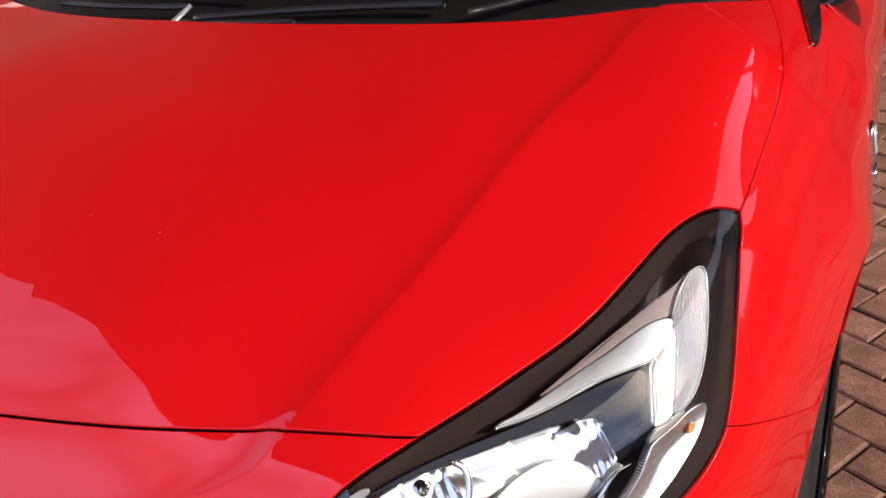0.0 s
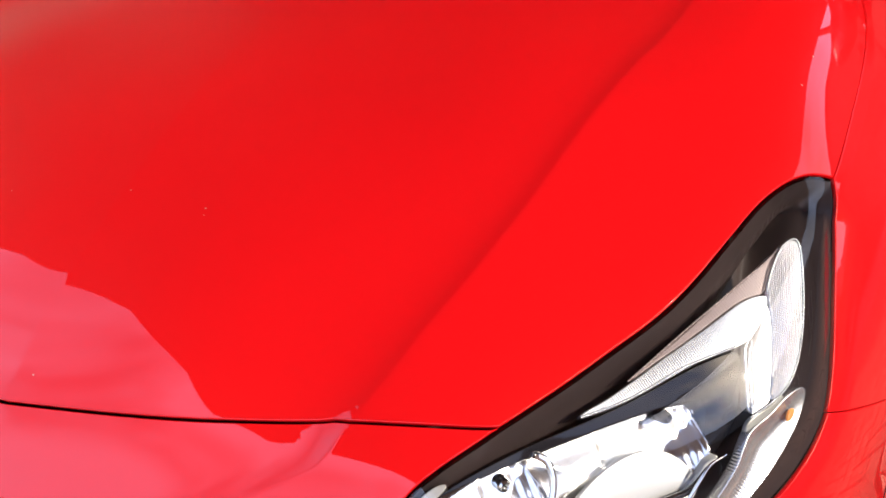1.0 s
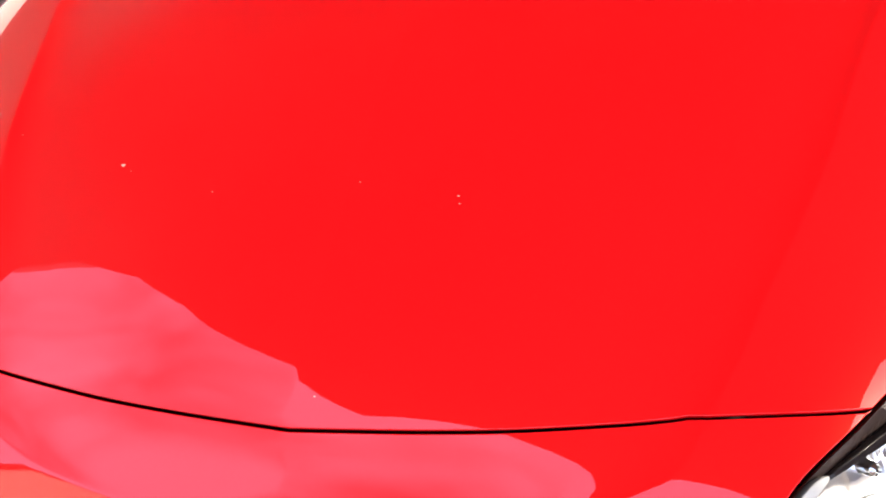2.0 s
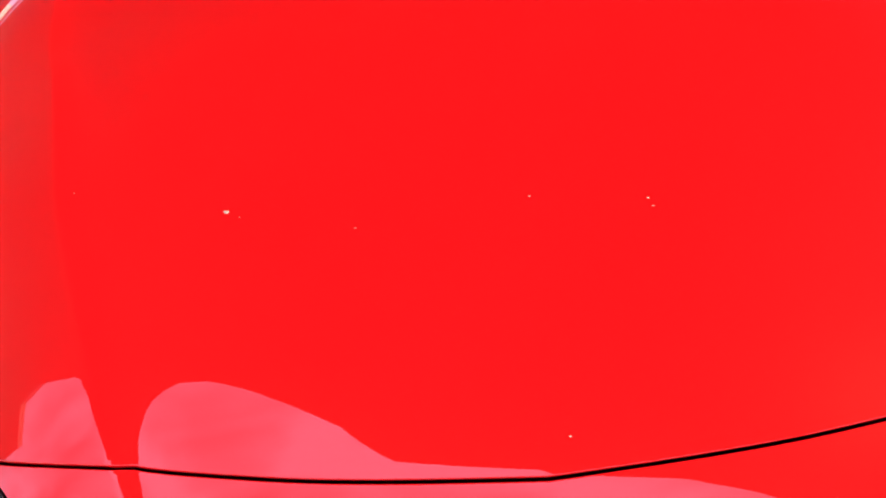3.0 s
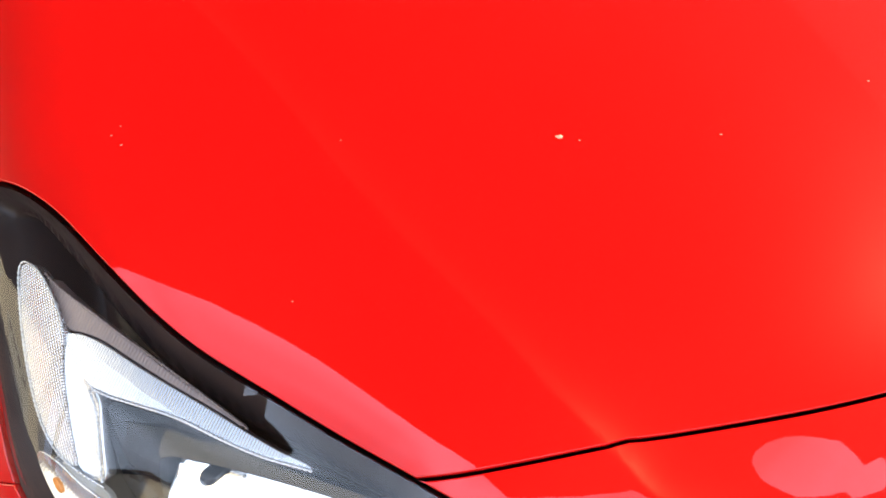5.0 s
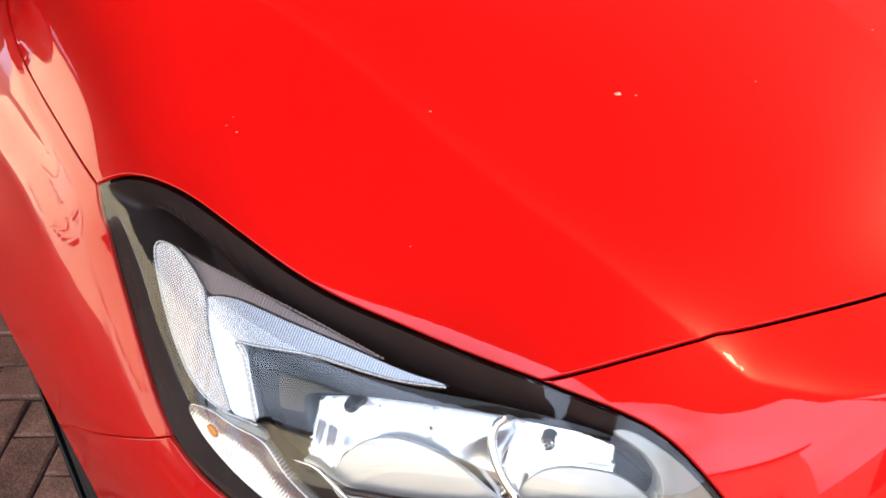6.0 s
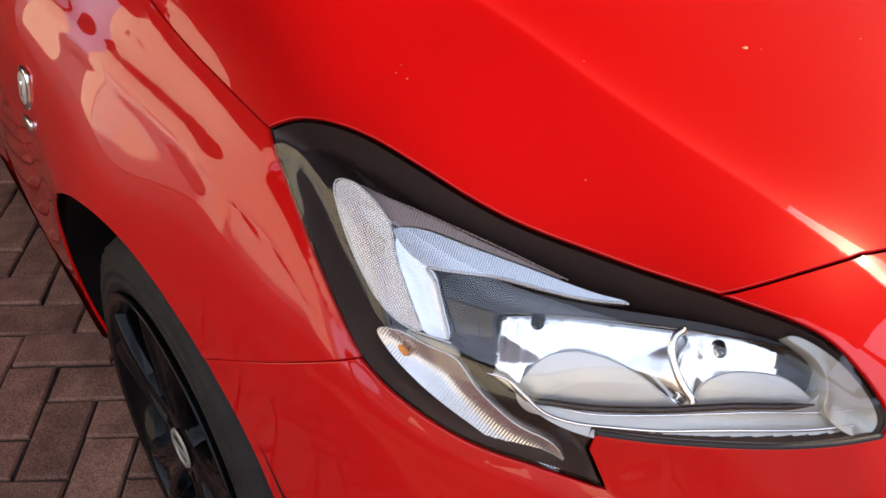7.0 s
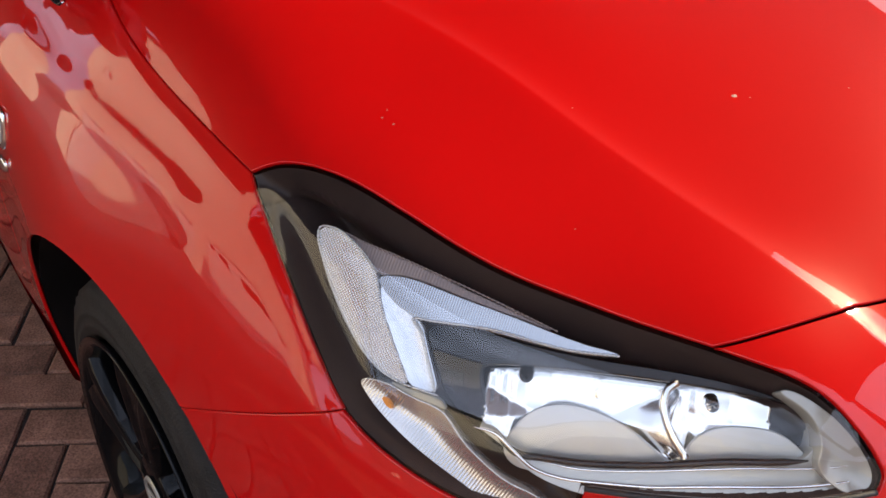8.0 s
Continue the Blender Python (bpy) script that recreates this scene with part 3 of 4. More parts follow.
DRL_ARM = [(.682, .445, .849), (.671, .436, .852), (.659, .421, .853), (.646, .402, .850), (.630, .378, .845), (.613, .356, .840), (.597, .333, .835), (.578, .307, .828), (.562, .285, .823), (.548, .269, .821), (.543, .261, .819), (.554, .269, .817), (.573, .287, .817), (.594, .310, .820), (.621, .343, .826), (.646, .371, .828), (.665, .390, .827), (.675, .406, .829), (.681, .425, .836), (.683, .441, .844)]
DRL_RIM = [(.688, .495, .872), (.678, .474, .869), (.660, .441, .865), (.641, .411, .859), (.626, .385, .852), (.607, .356, .844), (.592, .331, .837), (.577, .307, .829), (.596, .334, .836), (.613, .356, .841), (.629, .379, .846), (.645, .403, .851), (.658, .422, .854), (.671, .437, .853), (.681, .447, .850), (.684, .470, .861)]
BROW = [(.665, .387, .824), (.648, .370, .826), (.622, .342, .824), (.574, .285, .815), (.515, .228, .813), (.486, .200, .810), (.452, .169, .802), (.421, .140, .785), (.437, .154, .794), (.462, .173, .801), (.515, .219, .806), (.578, .278, .807), (.612, .310, .806), (.635, .331, .804), (.644, .333, .799), (.652, .315, .772), (.651, .301, .756), (.658, .307, .754), (.664, .315, .756), (.661, .307, .749), (.651, .290, .740), (.642, .273, .724), (.624, .248, .707), (.625, .244, .693), (.645, .267, .704), (.663, .294, .726), (.671, .315, .746), (.676, .344, .775), (.673, .360, .794), (.670, .374, .810)]
INDICATOR = [(.728, .415, .770), (.709, .388, .775), (.698, .366, .769), (.680, .340, .765), (.677, .328, .755), (.674, .314, .740), (.666, .297, .725), (.653, .275, .706), (.636, .255, .697), (.627, .244, .686), (.624, .237, .670), (.631, .242, .666), (.646, .257, .674), (.668, .282, .686), (.688, .310, .705), (.706, .342, .724), (.716, .366, .738), (.724, .390, .752)]
BRIDGE = [(.696, .368, .774), (.678, .345, .774), (.676, .334, .764), (.682, .343, .766), (.698, .367, .770), (.708, .386, .775), (.702, .380, .777)]
BOWL_OUTER = [(.645, .333, .797), (.613, .307, .804), (.577, .275, .804), (.543, .242, .803), (.517, .217, .803), (.526, .209, .787), (.538, .207, .772), (.541, .199, .757), (.533, .182, .739), (.557, .198, .727), (.597, .231, .723), (.624, .256, .724), (.642, .273, .726), (.651, .289, .739), (.655, .308, .759), (.654, .325, .780)]
BOWL_INNER = [(.517, .218, .803), (.481, .188, .803), (.449, .161, .796), (.426, .142, .785), (.419, .126, .767), (.434, .119, .742), (.474, .139, .740), (.516, .167, .736), (.535, .182, .736), (.542, .198, .754), (.538, .207, .772), (.526, .209, .787)]
FROST_OUTER = [(.642, .278, .735), (.641, .287, .749), (.623, .282, .766), (.601, .269, .776), (.582, .250, .773), (.567, .227, .763), (.550, .204, .752), (.538, .188, .741), (.577, .217, .730), (.612, .247, .728), (.634, .267, .728)]
FROST_INNER = [(.531, .184, .745), (.518, .181, .760), (.500, .174, .771), (.479, .160, .772), (.458, .144, .768), (.436, .125, .754), (.439, .123, .747), (.476, .142, .746), (.517, .171, .742)]
LOWER_TRIM = [(.663, .312, .754), (.651, .299, .753), (.648, .289, .742), (.639, .274, .731), (.624, .259, .729), (.597, .234, .728), (.559, .201, .732), (.527, .177, .738), (.499, .157, .743), (.440, .123, .745), (.423, .131, .772), (.427, .144, .787), (.410, .125, .770), (.400, .112, .752), (.397, .102, .734), (.399, .096, .712), (.418, .100, .707), (.458, .118, .707), (.522, .160, .702), (.562, .192, .700), (.596, .223, .704), (.616, .242, .709), (.634, .262, .717), (.644, .276, .727), (.650, .290, .740)]
TIP_TRIM = [(.451, .172, .803), (.436, .164, .803), (.416, .139, .786), (.401, .119, .764), (.392, .105, .743), (.389, .098, .728), (.396, .096, .718), (.418, .103, .717), (.441, .122, .742), (.431, .126, .760), (.429, .135, .775), (.434, .149, .790)]
LINE_CHROME = [(.662, .312, .755), (.650, .298, .752), (.644, .284, .742), (.633, .265, .725), (.618, .248, .718), (.599, .231, .716), (.561, .197, .718), (.522, .167, .724), (.481, .139, .728), (.412, .105, .728)]
LINE_SILVER = [(.624, .258, .728), (.598, .233, .725), (.559, .201, .730), (.520, .171, .737), (.479, .143, .742), (.407, .108, .739)]
LINE_DARK = [(.650, .296, .749), (.646, .286, .740), (.639, .275, .733), (.624, .260, .732), (.597, .235, .731), (.559, .203, .735), (.527, .179, .741), (.499, .159, .746), (.442, .125, .748)]
LINE_DIVIDER = [(.516, .218, .806), (.526, .219, .801), (.534, .214, .790), (.537, .206, .777), (.536, .194, .760), (.531, .183, .745)]
LINE_BEADS = [(.680, .447, .851), (.683, .471, .863), (.689, .495, .871), (.696, .509, .872), (.703, .518, .869), (.709, .514, .861), (.713, .499, .848), (.716, .481, .833), (.718, .456, .815), (.717, .435, .801), (.715, .417, .791), (.710, .398, .783), (.703, .383, .779), (.695, .371, .777), (.678, .346, .775)]
LINE_ARM_BEADS = [(.680, .350, .777), (.676, .366, .796), (.672, .384, .816), (.672, .398, .826), (.658, .383, .827), (.621, .344, .827), (.593, .311, .821), (.572, .288, .818), (.545, .262, .818)]
LINE_RIM_BEADS = [(.688, .495, .872), (.678, .474, .869), (.659, .441, .865), (.641, .411, .859), (.625, .385, .853), (.607, .356, .845), (.577, .308, .830)]


def dish(high, deep, width):
    return lambda p, e: high + deep * (1 - np.exp(-(e / width) ** 1.6))


def closed(points):
    p = np.array(points, float)
    for _ in range(3):
        q = np.roll(p, -1, 0)
        p = np.stack((0.75 * p + 0.25 * q, 0.25 * p + 0.75 * q), 1).reshape(-1, 3)
    return p


def inner(name, points, mat, parent, side, depth, label="", flange=0.030, grid=0.006):
    return panel(name, closed(points) * (side, 1, 1), mat, parent, inset=0.0008, depth=depth, flange=flange, grid=grid, label=label)


def facets(base, deep, width, start, cuts, tilts, lean=0.35):
    """A dished mirror cut into upright strips, each tilted a little; cuts: metres along the lamp from its outer end."""
    def sink(p, e):
        s = (start[0] - np.abs(p[:, 0])) * 0.72 + (start[1] - p[:, 1]) * 0.69
        k = np.clip(np.searchsorted(cuts, s), 1, len(cuts) - 1)
        mid = (np.array(cuts)[k] + np.array(cuts)[k - 1]) / 2
        return base + lean * np.maximum(p[:, 2] - 0.77, -0.008) + deep * (1 - np.exp(-(e / width) ** 1.6)) + np.array(tilts)[k - 1] * (s - mid) * (1 + 14 * np.abs(s - mid))
    return sink


def strip(name, points, radius, mat, parent, side, depth, label="", beads=0.0, ends=1.0):
    """A thin bar or a string of beads along a line under the lens."""
    line = FRONT.onto(curve(points, 0.0011 if beads else 0.004) * (side, 1, 1))
    line = line - FRONT.normal(line) * depth
    run = np.r_[0, np.cumsum(np.linalg.norm(np.diff(line, axis=0), axis=1))]
    swell = 1 + 0.42 * np.sin(run * 2 * math.pi / beads) if beads else np.minimum(1, ends + (1 - ends) * np.minimum(run, run[-1] - run) / 0.02)
    bm = bmesh.new()
    tube(bm, line, radius, 6 if beads else 8, taper=swell)
    return part(name, bm, mat, parent, label, True)


def shelf(p, e):
    """The bezel falls away from the lens edge: wide along the top, narrow along the lower edge and at the inner tip."""
    x = np.abs(p[:, 0])
    slim = np.maximum((1 - ease(p[:, 2], 0.75, 0.79)) * (1 - ease(x, 0.60, 0.63)), 1 - ease(x, 0.425, 0.455))
    return 0.004 + 0.030 * ease(e / (0.016 - 0.0125 * slim), 0.0, 1.0) + 0.055 * ease(e, 0.020, 0.036)


def grown(points, by):
    p = np.array(points)
    return p.mean(0) + (p - p.mean(0)) * by


def headlight(side):
    loop = lamp_loop() * (side, 1, 1)
    housing = panel("headlight", loop, BEZEL, car, inset=0.003, depth=shelf, flange=0.0, grid=0.005, label="swept-back headlight with black bezel and clear lens")
    lens = panel("lens", loop, LENS, housing, inset=0.0022, depth=lambda p, e: -0.0005 + (-0.016) * ease(e, 0.0, 0.064), flange=0.004, grid=0.010, label="clear glossy lens")
    lens.visible_shadow = False
    inner("light_guide_arm", DRL_ARM, DRL_RIB, housing, side, 0.013, "ribbed silver daytime light arm", 0.012)
    inner("light_guide_leg", DRL_LEG_LINE, DRL_LEG, housing, side, 0.011, "prismatic white daytime light leg", 0.012)
    inner("light_guide_facet", DRL_FACET, DRL_SIDE, housing, side, lambda p, e: 0.0135 + 0.003 * ease(e, 0, 0.01), "grey prismatic facet of the light guide", 0.012)
    inner("light_guide_edge", DRL_RIM, DRL_EDGE, housing, side, 0.015, "smoky clear light guide edge", 0.012)
    strip("leg_bead_line", LINE_BEADS, 0.0010, BEAD, housing, side, 0.0105, "clear beaded rim", 0.0042)
    strip("arm_bead_line", LINE_ARM_BEADS, 0.0011, BEAD, housing, side, 0.012, "clear beaded rim", 0.0042)
    strip("rim_bead_line", LINE_RIM_BEADS, 0.0008, DRL_EDGE, housing, side, 0.014, "smoky beaded rim", 0.0048)
    inner("brow", BROW, BROW_BLACK, housing, side, lambda p, e: 0.016 + 0.34 * 0.010 * np.log1p(np.exp((0.818 - p[:, 2]) / 0.010)), "gloss black brow sweeping round the reflectors", 0.030, 0.005)
    inner("indicator", INDICATOR, RIBBED, housing, side, dish(0.011, 0.014, 0.020), "ribbed clear indicator", 0.012)
    inner("bridge", BRIDGE, SMOKE, housing, side, 0.0115, "grey bar above the indicator", 0.006)
    inner("dipped_reflector", grown(BOWL_OUTER, 1.05), REFLECTOR, housing, side, facets(0.030, 0.014, 0.030, (.655, .322), (-1, .006, .011, .016, .021, .027, .034, .046, .062, .105, 2), (.25, -.3, .3, -.25, .2, -.25, .12, -.06, .05, .0)), "polished dipped beam reflector", 0.004, 0.003)
    inner("main_reflector", grown(BOWL_INNER, 1.10), REFLECTOR, housing, side, facets(0.030, 0.013, 0.026, (.541, .203), (-1, .004, .009, .014, .019, .026, .036, .060, .100, 2), (.25, -.3, .3, -.25, .2, -.12, .05, .0, -.04)), "polished main beam reflector", 0.004, 0.003)
    for line in (FROST_OUTER, FROST_INNER):
        inner("frosted_reflector", [(x, y, z - 0.015 * (z < 0.757)) for x, y, z in grown(line, 1.14)], FROSTED, housing, side, lambda p, e: 0.0245 - 0.0015 * ease(e, 0, 0.02), "finely lined grey reflector floor", 0.005)
    inner("amber_window", [(0.7168, 0.3848, 0.7613), (0.7138, 0.3807, 0.7627), (0.7111, 0.3760, 0.7600), (0.7104, 0.3726, 0.7552), (0.7124, 0.3739, 0.7525), (0.7155, 0.3800, 0.7552)], AMBER, housing, side, 0.0095, "amber indicator window", 0.003)
    inner("tip_trim", TIP_TRIM, TIP_SILVER, housing, side, lambda p, e: 0.006 + 0.008 * ease(e, 0, 0.012), "satin silver inner tip", 0.020)
    inner("lower_trim", [(x, y, z - 0.010 * (z < 0.7175 and x < 0.57)) for x, y, z in LOWER_TRIM], SATIN, housing, side, lambda p, e: 0.0042 + 0.0138 * ease(p[:, 2], 0.704, 0.734), "satin silver lower trim", 0.020)
    strip("chrome_strip", LINE_CHROME, 0.0017, CHROME, housing, side, 0.0088, "thin chrome strip", ends=0.35)
    strip("silver_strip", LINE_SILVER, 0.0011, CHROME, housing, side, 0.0142, "thin chrome strip", ends=0.3)
    strip("dark_strip", LINE_DARK, 0.0034, BLACK_GLOSS, housing, side, 0.0150, "thin gloss black strip", ends=0.25)
    strip("divider_ring", LINE_DIVIDER, 0.0038, CHROME, housing, side, 0.018, "chrome divider")
    strip("lower_seal", LAMP_LOWER, 0.0028, BLACK_MATT, housing, side, 0.0022, "black rubber seal under the lens")
    for name, (x, y, z), mat, r, deep in (("dipped_bulb_cap", (.614, .303, .798), BLACK_GLOSS, 0.0065, 0.020), ("main_bulb_cap", (.500, .190, .790), CHROME, 0.007, 0.030)):
        p = FRONT.onto([(x * side, y, z)])
        n = FRONT.normal(p)[0]
        p = p[0] - n * deep
        n = unit(n + np.array((0.5 * side, -0.6, 0.1)))
        bm = bmesh.new()
        tube(bm, [p - n * 0.02, p - n * 0.004, p, p + n * 0.004, p + n * 0.005], r, 16, taper=(1, 1, 0.95, 0.7, 0.3))
        part(name, bm, mat, housing, smooth=True)
    return housing


for side in (1, -1):
    headlight(side)


# ---------------------------------------------------------------- wheels
def wheel(x, y, side, steer=0.0):
    """A black alloy with five twin-edged spokes; the face looks along +x before it is placed."""
    m = Matrix.Translation((x * side, y, 0.312)) @ Matrix.Rotation(radians(steer), 4, "Z") @ Matrix.Diagonal((side, 1, 1, 1))
    bm = bmesh.new()
    lathe(bm, [(-.10, .210), (.055, .214), (.088, .222), (.102, .239), (.106, .237), (.101, .224), (.080, .211), (.02, .205), (-.09, .202)], 0, 0, 0, 72)
    rim = part("wheel", bm, RIM_BLACK, car, "gloss black alloy wheel", True)
    rim.matrix_basis = m
    bm = bmesh.new()
    rings = lathe(bm, [(-.09, .215), (-.107, .245), (-.107, .280), (-.095, .303), (-.075, .310), (-.04, .3125), (-.038, .306), (-.030, .306), (-.028, .3125), (.0, .3125), (.028, .3125), (.030, .306), (.038, .306), (.04, .3125), (.070, .310), (.086, .303), (.093, .285), (.0955, .272), (.0975, .270), (.0975, .266), (.096, .263), (.0965, .256), (.0985, .254), (.0985, .250), (.097, .248), (.096, .240), (.086, .228)], 0, 0, 0, 96)
    for ring in rings:
        if abs(math.hypot(ring[0].co.y, ring[0].co.z) - .303) < .0005:
            for v in ring[::2]:
                v.co.y, v.co.z = v.co.y * .988, v.co.z * .988
    tyre = part("tyre", bm, RUBBER, rim, "worn black rubber tyre", True)
    for k in range(5):
        a0 = 2 * math.pi * k / 5 + 0.35
        bm = bmesh.new()
        radial, cross = (math.cos(a0), math.sin(a0)), (-math.sin(a0), math.cos(a0))
        rows_ = []
        for r, half_, xx in ((.040, .026, .088), (.075, .027, .092), (.115, .031, .096), (.160, .041, .099), (.195, .054, .100), (.222, .066, .098)):
            top_ = [(xx + up, r, half_ * s_) for s_, up in ((-1, -.014), (-.86, -.001), (-.62, .003), (-.30, -.003), (0, -.006), (.30, -.003), (.62, .003), (.86, -.001), (1, -.014))]
            ring_ = top_ + [(xx - .055, r, half_ * .8), (xx - .055, r, -half_ * .8)]
            rows_.append([bm.verts.new((x_, r_ * radial[0] + w_ * cross[0], r_ * radial[1] + w_ * cross[1])) for x_, r_, w_ in ring_])
        for q0, q1 in zip(rows_, rows_[1:]):
            for i in range(len(q0)):
                bm.faces.new((q0[i], q0[(i + 1) % len(q0)], q1[(i + 1) % len(q0)], q1[i]))
        bm.faces.new(rows_[0]), bm.faces.new(rows_[-1][::-1])
        bmesh.ops.recalc_face_normals(bm, faces=bm.faces)
        bmesh.ops.bevel(bm, geom=list(bm.edges), offset=0.0012, segments=1, affect="EDGES")
        part("spoke", bm, RIM_BLACK, rim)
    bm = bmesh.new()
    r = lathe(bm, [(.02, .062), (.087, .060), (.091, .054), (.089, .034), (.092, .030), (.094, .018), (.094, .002)], 0, 0, 0, 40)
    part("hub", bm, RIM_BLACK, rim, smooth=True)
    bm = bmesh.new()
    lathe(bm, [(.0935, .031), (.0965, .029), (.0965, .024), (.0940, .023)], 0, 0, 0, 32)
    box(bm, .094, .0962, -.020, .020, -.0035, .0035, 0.001)
    part("centre_badge", bm, SMOKE, rim, "dull silver ring badge", True)
    for k in range(5):
        a = 2 * math.pi * k / 5 + 0.35 + math.pi / 5
        bm = bmesh.new()
        bmesh.ops.create_cone(bm, segments=6, radius1=.0095, radius2=.008, depth=.02, cap_ends=True, matrix=Matrix.Translation((.073, .052 * math.cos(a), .052 * math.sin(a))) @ Matrix.Rotation(math.pi / 2, 4, "Y"))
        part("wheel_bolt", bm, BLACK_MATT, rim)
    bm = bmesh.new()
    lathe(bm, [(-.02, .15), (-.02, .05), (-.03, .05), (-.03, .15)], 0, 0, 0, 48)
    part("brake_disc", bm, SATIN, rim)
    return rim


for yy in (HUB_Y, HUB_Y + 2.511):
    for side in (-1, 1):
        wheel(.738, yy, side, (2.5 if side < 0 else -1.5) if yy == HUB_Y else 0)

# floor pan under the cabin and the engine bay
bm = bmesh.new()
box(bm, -.70, .70, .25, 3.85, .20, .235, .01)
for side in (1, -1):
    box(bm, side * .70, side * .80, 1.24, 2.92, .20, .235, .008)
part("floor_pan", bm, BLACK_MATT, car, "black floor pan")

# wheel housings
for side in (1, -1):
    bm = bmesh.new()
    angles = [radians(a) for a in range(-25, 206, 10)]
    lip = FRONT.onto([(.845, HUB_Y + ARCH_R * math.cos(a), HUB_Z + ARCH_R * math.sin(a)) for a in angles])[:, 0]
    rows_ = []
    for x in (None, .60, .45):
        rows_.append([bm.verts.new(((min(l - .006, .858) if x is None else x) * side, HUB_Y + (ARCH_R + (.004 if x is None else .014)) * math.cos(a), HUB_Z + (ARCH_R + (.004 if x is None else .014)) * math.sin(a))) for a, l in zip(angles, lip)])
    for a, b in zip(rows_, rows_[1:]):
        for i in range(len(a) - 1):
            bm.faces.new((a[i], a[i + 1], b[i + 1], b[i]))
    c = [bm.verts.new((.45 * side, HUB_Y, HUB_Z))]
    for i in range(len(rows_[2]) - 1):
        bm.faces.new((rows_[2][i], rows_[2][i + 1], c[0]))
    part("wheel_arch_liner", bm, SCUTTLE, car, smooth=True)

# ---------------------------------------------------------------- the cabin and the tail, closed in behind what is seen near
TAIL_BELT = [(.785, 2.2, 1.01), (.765, 2.7, 1.03), (.72, 3.2, 1.05), (.64, 3.65, 1.04), (.45, 3.86, 1.02), (0, 3.93, 1.01)]
TAIL_MID = [(.872, 2.2, .72), (.876, 2.7, .74), (.868, 3.2, .76), (.80, 3.65, .76), (.58, 3.92, .76), (0, 4.0, .76)]
TAIL_LOW = [(.858, 2.2, .36), (.862, 2.7, .38), (.86, 3.2, .42), (.80, 3.7, .42), (.58, 3.95, .42), (0, 4.02, .42)]
TAIL_SILL = [(.84, 2.2, .24), (.845, 2.7, .24), (.83, 3.2, .26), (.76, 3.7, .26), (.55, 3.90, .27), (0, 3.96, .27)]
REAR = Skin((TAIL_BELT, TAIL_MID, TAIL_LOW, TAIL_SILL), (0, 2.75, .55), crease=False)
rear_arch = [(.86, p[1] + 2.511, p[2]) for p in ARCH[1:-1]]
half = join(curve(DOOR_REAR)[::-1], curve(TAIL_BELT[1:]), curve([TAIL_BELT[-1], TAIL_MID[-1], TAIL_LOW[-1], TAIL_SILL[-1]]), curve(TAIL_SILL[3:])[::-1], curve(rear_arch), curve([(.845, 2.9, .24), (.85, 2.32, .26)]))
for side in (1, -1):
    panel("rear_quarter", half * (side, 1, 1), RED, car, skin=REAR, grid=0.05, inset=0.001, label="red painted rear quarter")


def patch(name, rows_, mat, label="", thick=0.005, n=14):
    """A smooth sheet through a few crosswise lines, with thickness."""
    lines = [np.array(r, float) for r in rows_]
    s_ = np.linspace(0, 1, n)
    even = []
    for ln in lines:
        c = curve(ln, .02)
        l = np.r_[0, np.cumsum(np.linalg.norm(np.diff(c, axis=0), axis=1))]
        even.append(np.stack([np.interp(s_ * l[-1], l, c[:, k]) for k in range(3)], 1))
    cols = [curve([e[i] for e in even], .06 if len(lines) > 2 else .2) for i in range(n)]
    m = min(len(c) for c in cols)
    net = np.array([c[np.linspace(0, len(c) - 1, m).round().astype(int)] for c in cols])
    dn = unit(np.cross(np.gradient(net, axis=0), np.gradient(net, axis=1)))
    if (dn * (net - np.array((0, 2.2, .6)))).sum() < 0:
        dn = -dn
    verts = np.vstack((net.reshape(-1, 3), (net - dn * thick).reshape(-1, 3)))
    k, faces = n * m, []
    for i in range(n - 1):
        for j in range(m - 1):
            a = i * m + j
            faces += [(a, a + 1, a + m + 1, a + m), (k + a, k + a + m, k + a + m + 1, k + a + 1)]
    ring = [i * m for i in range(n)] + [(n - 1) * m + j for j in range(1, m)] + [i * m + m - 1 for i in range(n - 2, -1, -1)] + [j for j in range(m - 2, 0, -1)]
    faces += [(ring[i], ring[(i + 1) % len(ring)], k + ring[(i + 1) % len(ring)], k + ring[i]) for i in range(len(ring))]
    return mesh_object(name, verts, faces, mat, car, label=label)


DARK_GLASS = material("dark_window_glass", (0.012, 0.014, 0.014), 0.04, vary=0.1)
GLASS_FOOT = [(-.70, 1.16, 1.015), (-.45, .995, 1.035), (0, .93, 1.04), (.45, .995, 1.035), (.70, 1.16, 1.015)]
GLASS_HEAD = [(-.53, 1.80, 1.385), (-.3, 1.745, 1.405), (0, 1.73, 1.41), (.3, 1.745, 1.405), (.53, 1.80, 1.385)]
patch("windscreen", [GLASS_FOOT, GLASS_HEAD], DARK_GLASS, "dark windscreen above the wipers")
patch("roof", [GLASS_HEAD, [(-.56, 2.5, 1.43), (0, 2.5, 1.475), (.56, 2.5, 1.43)], [(-.52, 3.3, 1.37), (0, 3.35, 1.42), (.52, 3.3, 1.37)]], RED, "red painted roof")
patch("rear_window", [[(-.52, 3.3, 1.37), (0, 3.35, 1.42), (.52, 3.3, 1.37)], [(-.62, 3.66, 1.04), (0, 3.9, 1.02), (.62, 3.66, 1.04)]], DARK_GLASS, "dark rear window")
